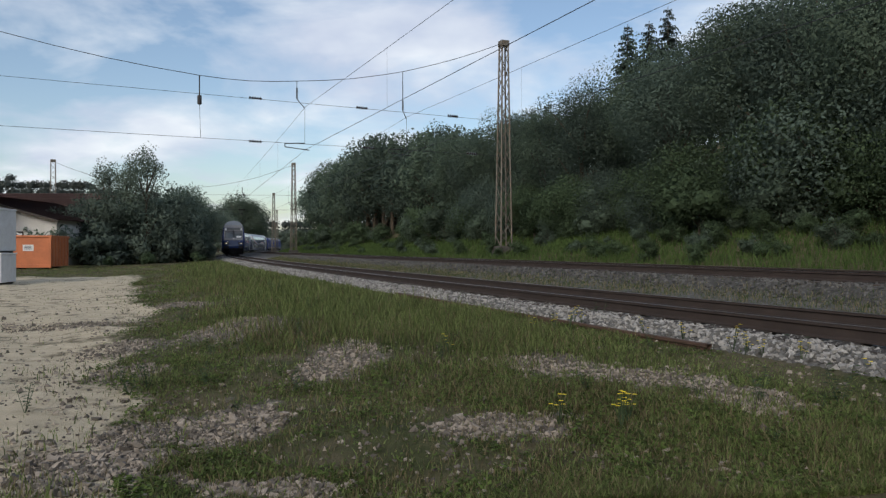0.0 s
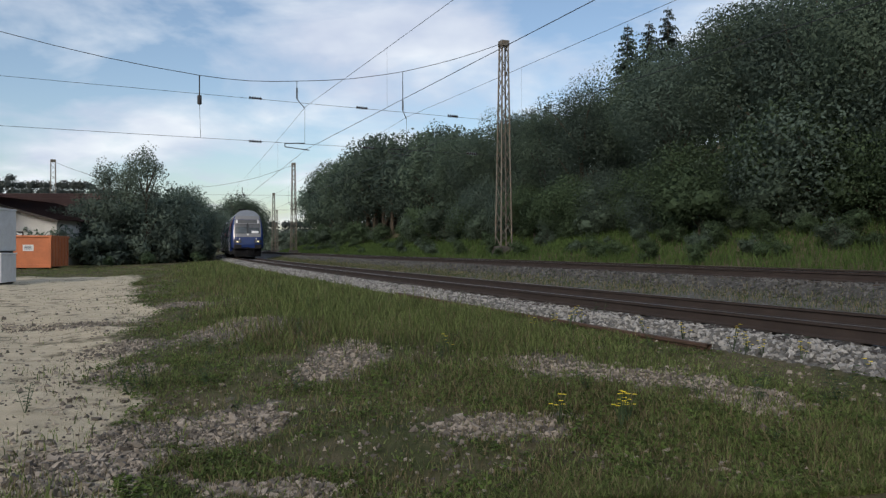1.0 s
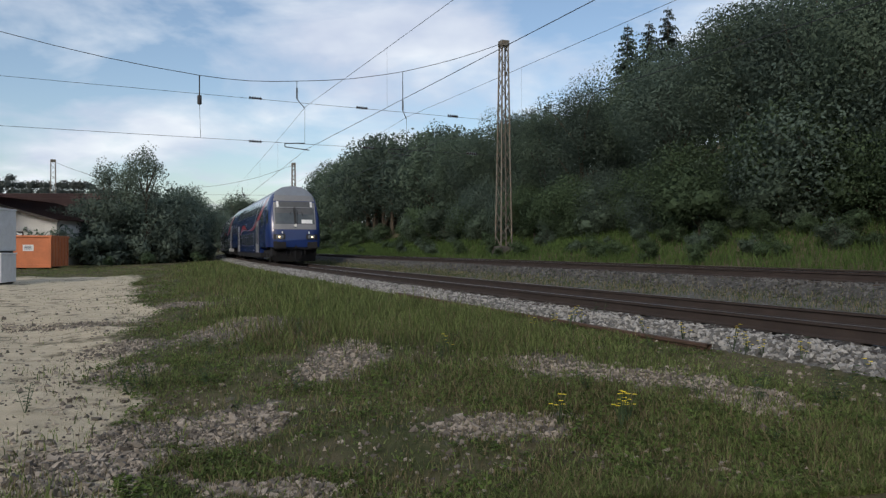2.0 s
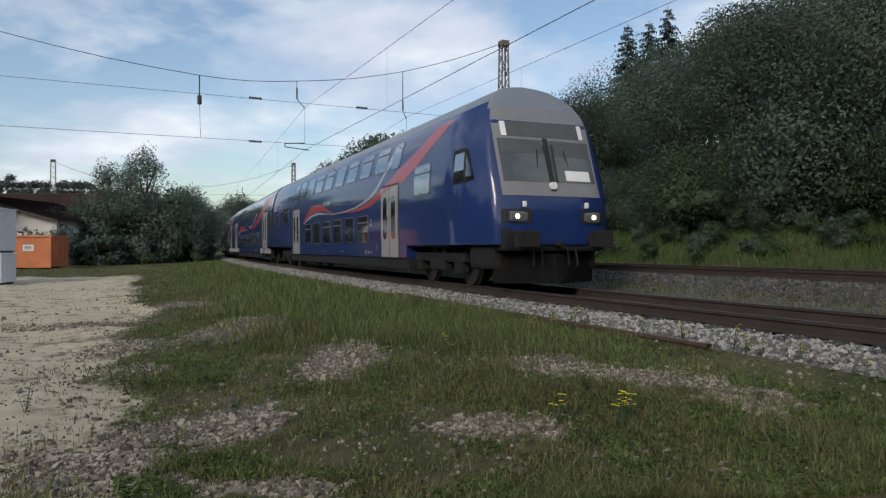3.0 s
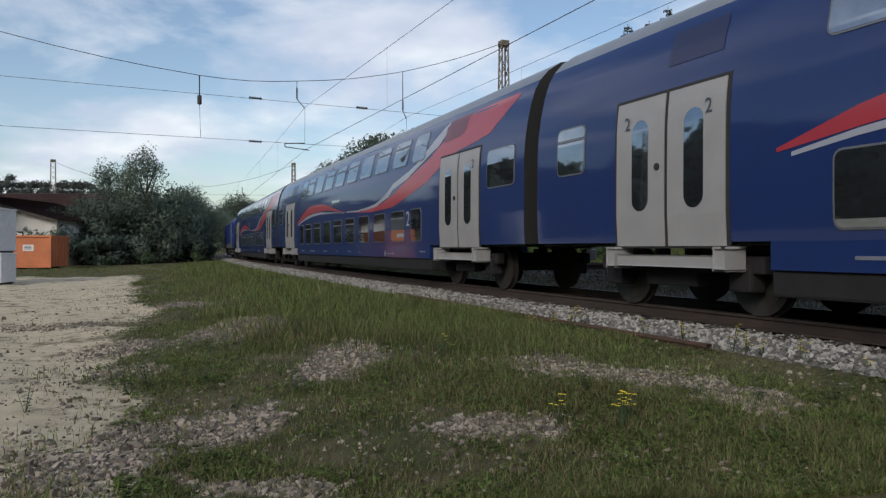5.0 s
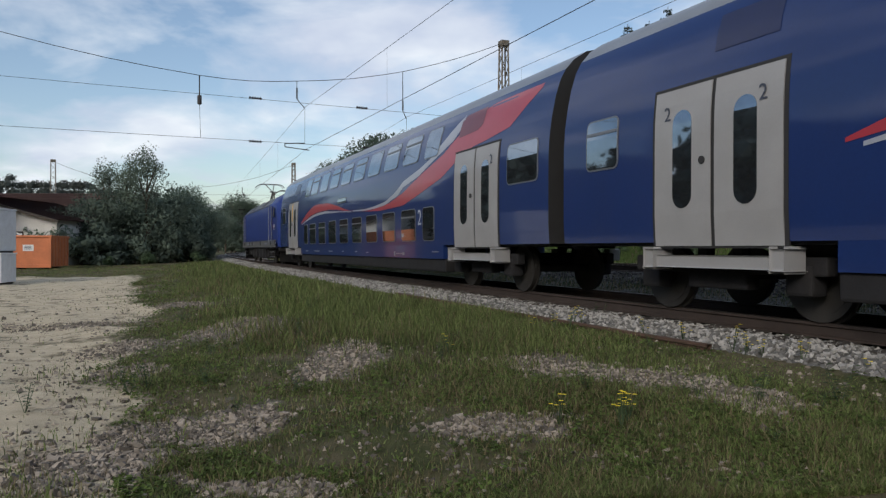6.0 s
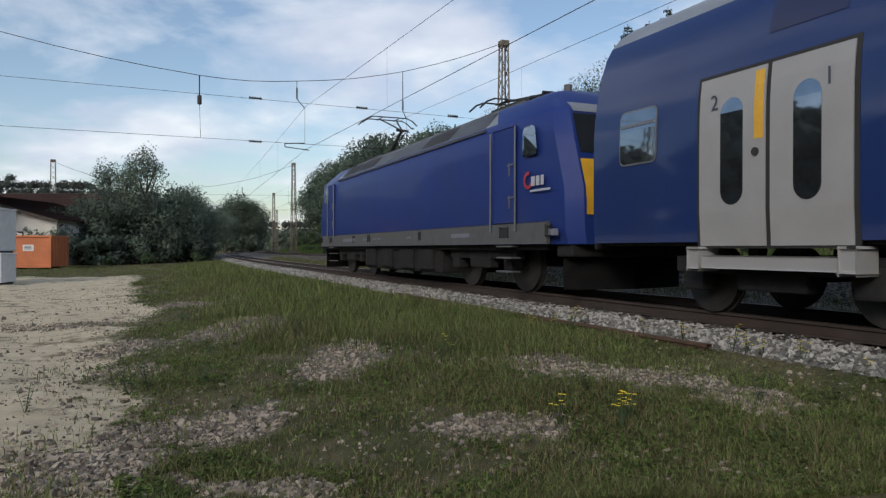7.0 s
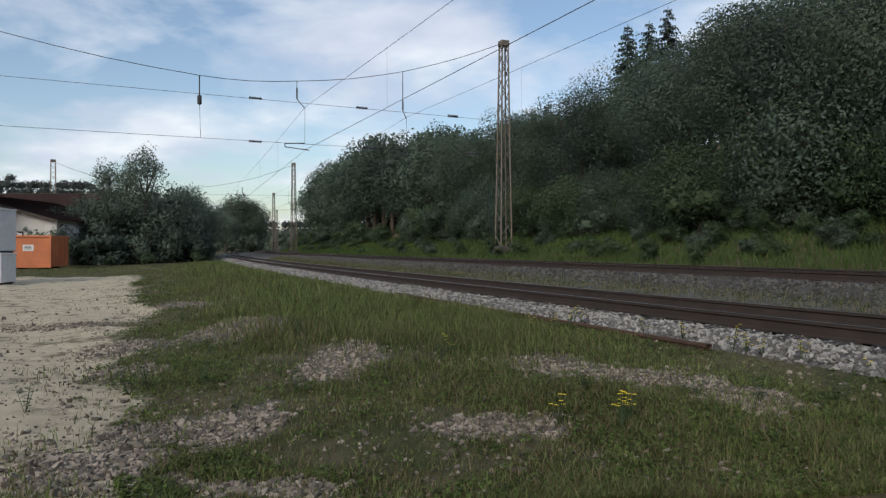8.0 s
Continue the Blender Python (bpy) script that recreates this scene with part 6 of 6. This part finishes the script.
    # thin growth between the tracks
    for name, n, material, label in (("track_weeds", 16000, M["drygrass"], "sparse dry weeds between the tracks"), ("track_grass", 20000, M["weed"], "low green growth between the tracks")):
        s = -12 + 75 * rng.random(n) ** 1.3
        o = rng.normal(2.75, 0.38, n).clip(1.95, 3.6)
        lx, ly, nx, ny = (np.interp(s, S, A) for A in (LX, LY, NX, NY))
        z = np.maximum(bed_z(o, 0, 0, NEAR_L, NEAR_R), bed_z(o, TRACK_GAP, RISE, FAR_L, FAR_R))
        blades(name, lx + o * nx, ly + o * ny, rng.uniform(0.03, 0.13, n), 0.004 * (1 + np.maximum(s, 0) / 25), rng, material, label, "weeds", z=z)


meadow()


def herb(seed, height, label):
    """A leafy weed with a stalk and paired leaves."""
    rng = np.random.default_rng(seed)
    t = thing("weed_plant", Matrix(), label, "plant", "weeds of the yard")
    bm = bmesh.new()
    vs = []
    for k in range(5):
        a = rng.uniform(0, 6.28)
        tip = Vector((math.cos(a) * height * 0.3, math.sin(a) * height * 0.3, height * rng.uniform(0.7, 1)))
        bar(bm, (0, 0, -0.02), tip, 0.004, 4, 0.002)
        for i in range(7):
            p = tip * ((i + 2) / 8)
            b = rng.uniform(0, 6.28)
            d = np.array([math.cos(b), math.sin(b), 0.3])
            n = np.array([-math.sin(b), math.cos(b), 0])
            p, L = np.array(p), height * 0.2
            vs += [p, p + d * L * 0.5 + n * L * 0.2, p + d * L - np.array([0, 0, L * 0.2]), p + d * L * 0.5 - n * L * 0.2]
    part("stem", bm, M["bush"], t)
    part_of("foliage", mesh_np("foliage", np.array(vs), np.arange(len(vs)).reshape(-1, 4)), M["bush"], t)
    return t


def flower(seed):
    rng = np.random.default_rng(seed)
    t = thing("yellow_flower", Matrix(), "small plant with bright yellow blossoms in the grass", "flower", "yellow flowers of the yard")
    bm = bmesh.new()
    for k in range(6):
        a = rng.uniform(0, 6.28)
        r = rng.uniform(0.01, 0.07)
        p = (math.cos(a) * r, math.sin(a) * r, rng.uniform(0.12, 0.26))
        bar(bm, (0, 0, 0), p, 0.003, 4)
        bf = bmesh.new()
        for q in range(5):
            b = q * 1.257
            vs = [bf.verts.new((p[0] + math.cos(b + e) * s, p[1] + math.sin(b + e) * s, p[2] + zz)) for e, s, zz in ((0, 0.0, 0), (-0.5, 0.014, 0.006), (0, 0.022, 0.003), (0.5, 0.014, 0.006))]
            bf.faces.new(vs)
        part("blossom", bf, M["flower"], t, "bright yellow blossom")
    part("stem", bm, M["bush"], t)
    return t


def plants():
    rng = random.Random(8)
    H = [herb(91, 0.3, "low leafy green weed in the grass"), herb(92, 0.45, "tall leafy green weed by the ballast")]
    F = [flower(93), flower(94)]
    spots = [(-3.05, 7.0, 1, 0.8), (-2.95, 7.2, 0, 1), (-3.6, 6.2, 0, 0.9), (-4.9, 13.5, 0, 1.0), (2.6, 12.0, 1, 1.1), (2.5, 11.8, 0, 1.2), (-4.3, 18.5, 1, 1.1), (-4.6, 19.2, 1, 1.0), (4.0, 8.2, 1, 0.9), (4.4, 7.9, 0, 1.1), (3.6, 8.7, 0, 1)]
    for _ in range(46):
        y = rng.uniform(4.6, 16)
        x = rng.uniform(-0.35, 0.62) * y
        if float(offsets([x], [y])[1][0]) < -2.3:
            spots.append((x, y, rng.randint(0, 1), rng.uniform(0.35, 0.8)))
    for x, y, k, sc in spots:
        plant(H[k], x, y, sc, rng, 0.0)
    fl = [(3.27, 7.78), (3.47, 8.03), (3.35, 7.9), (3.2, 7.95), (3.42, 7.7), (1.36, 5.31), (1.3, 5.23), (1.33, 5.38), (0.87, 5.39), (1.23, 9.93), (1.6, 10.3), (2.05, 10.63), (1.95, 10.75), (1.85, 10.5), (0.07, 8.52), (2.95, 8.81), (3.63, 7.28), (4.0, 6.74), (4.1, 6.9), (2.6, 9.3)]
    for x, y in fl:
        plant(F[rng.randint(0, 1)], x, y, rng.uniform(0.8, 1.2), rng, 0.0)


plants()


def old_rail():
    """A discarded rail lying at the foot of the ballast."""
    v, f = sweep(rail_profile(-2.1, -0.225), -3.3, 7.0, 0.5)
    ob = part_of("old_rail", mesh_np("old_rail", v, f), M["rust"], None, "discarded rusty rail lying at the ballast's foot")
    tagged(ob, category="rail")


old_rail()


def motions():
    for ob, behind, length, pivot in MOVERS:
        walk(ob, vehicle_rows(behind, length, pivot))


motions()
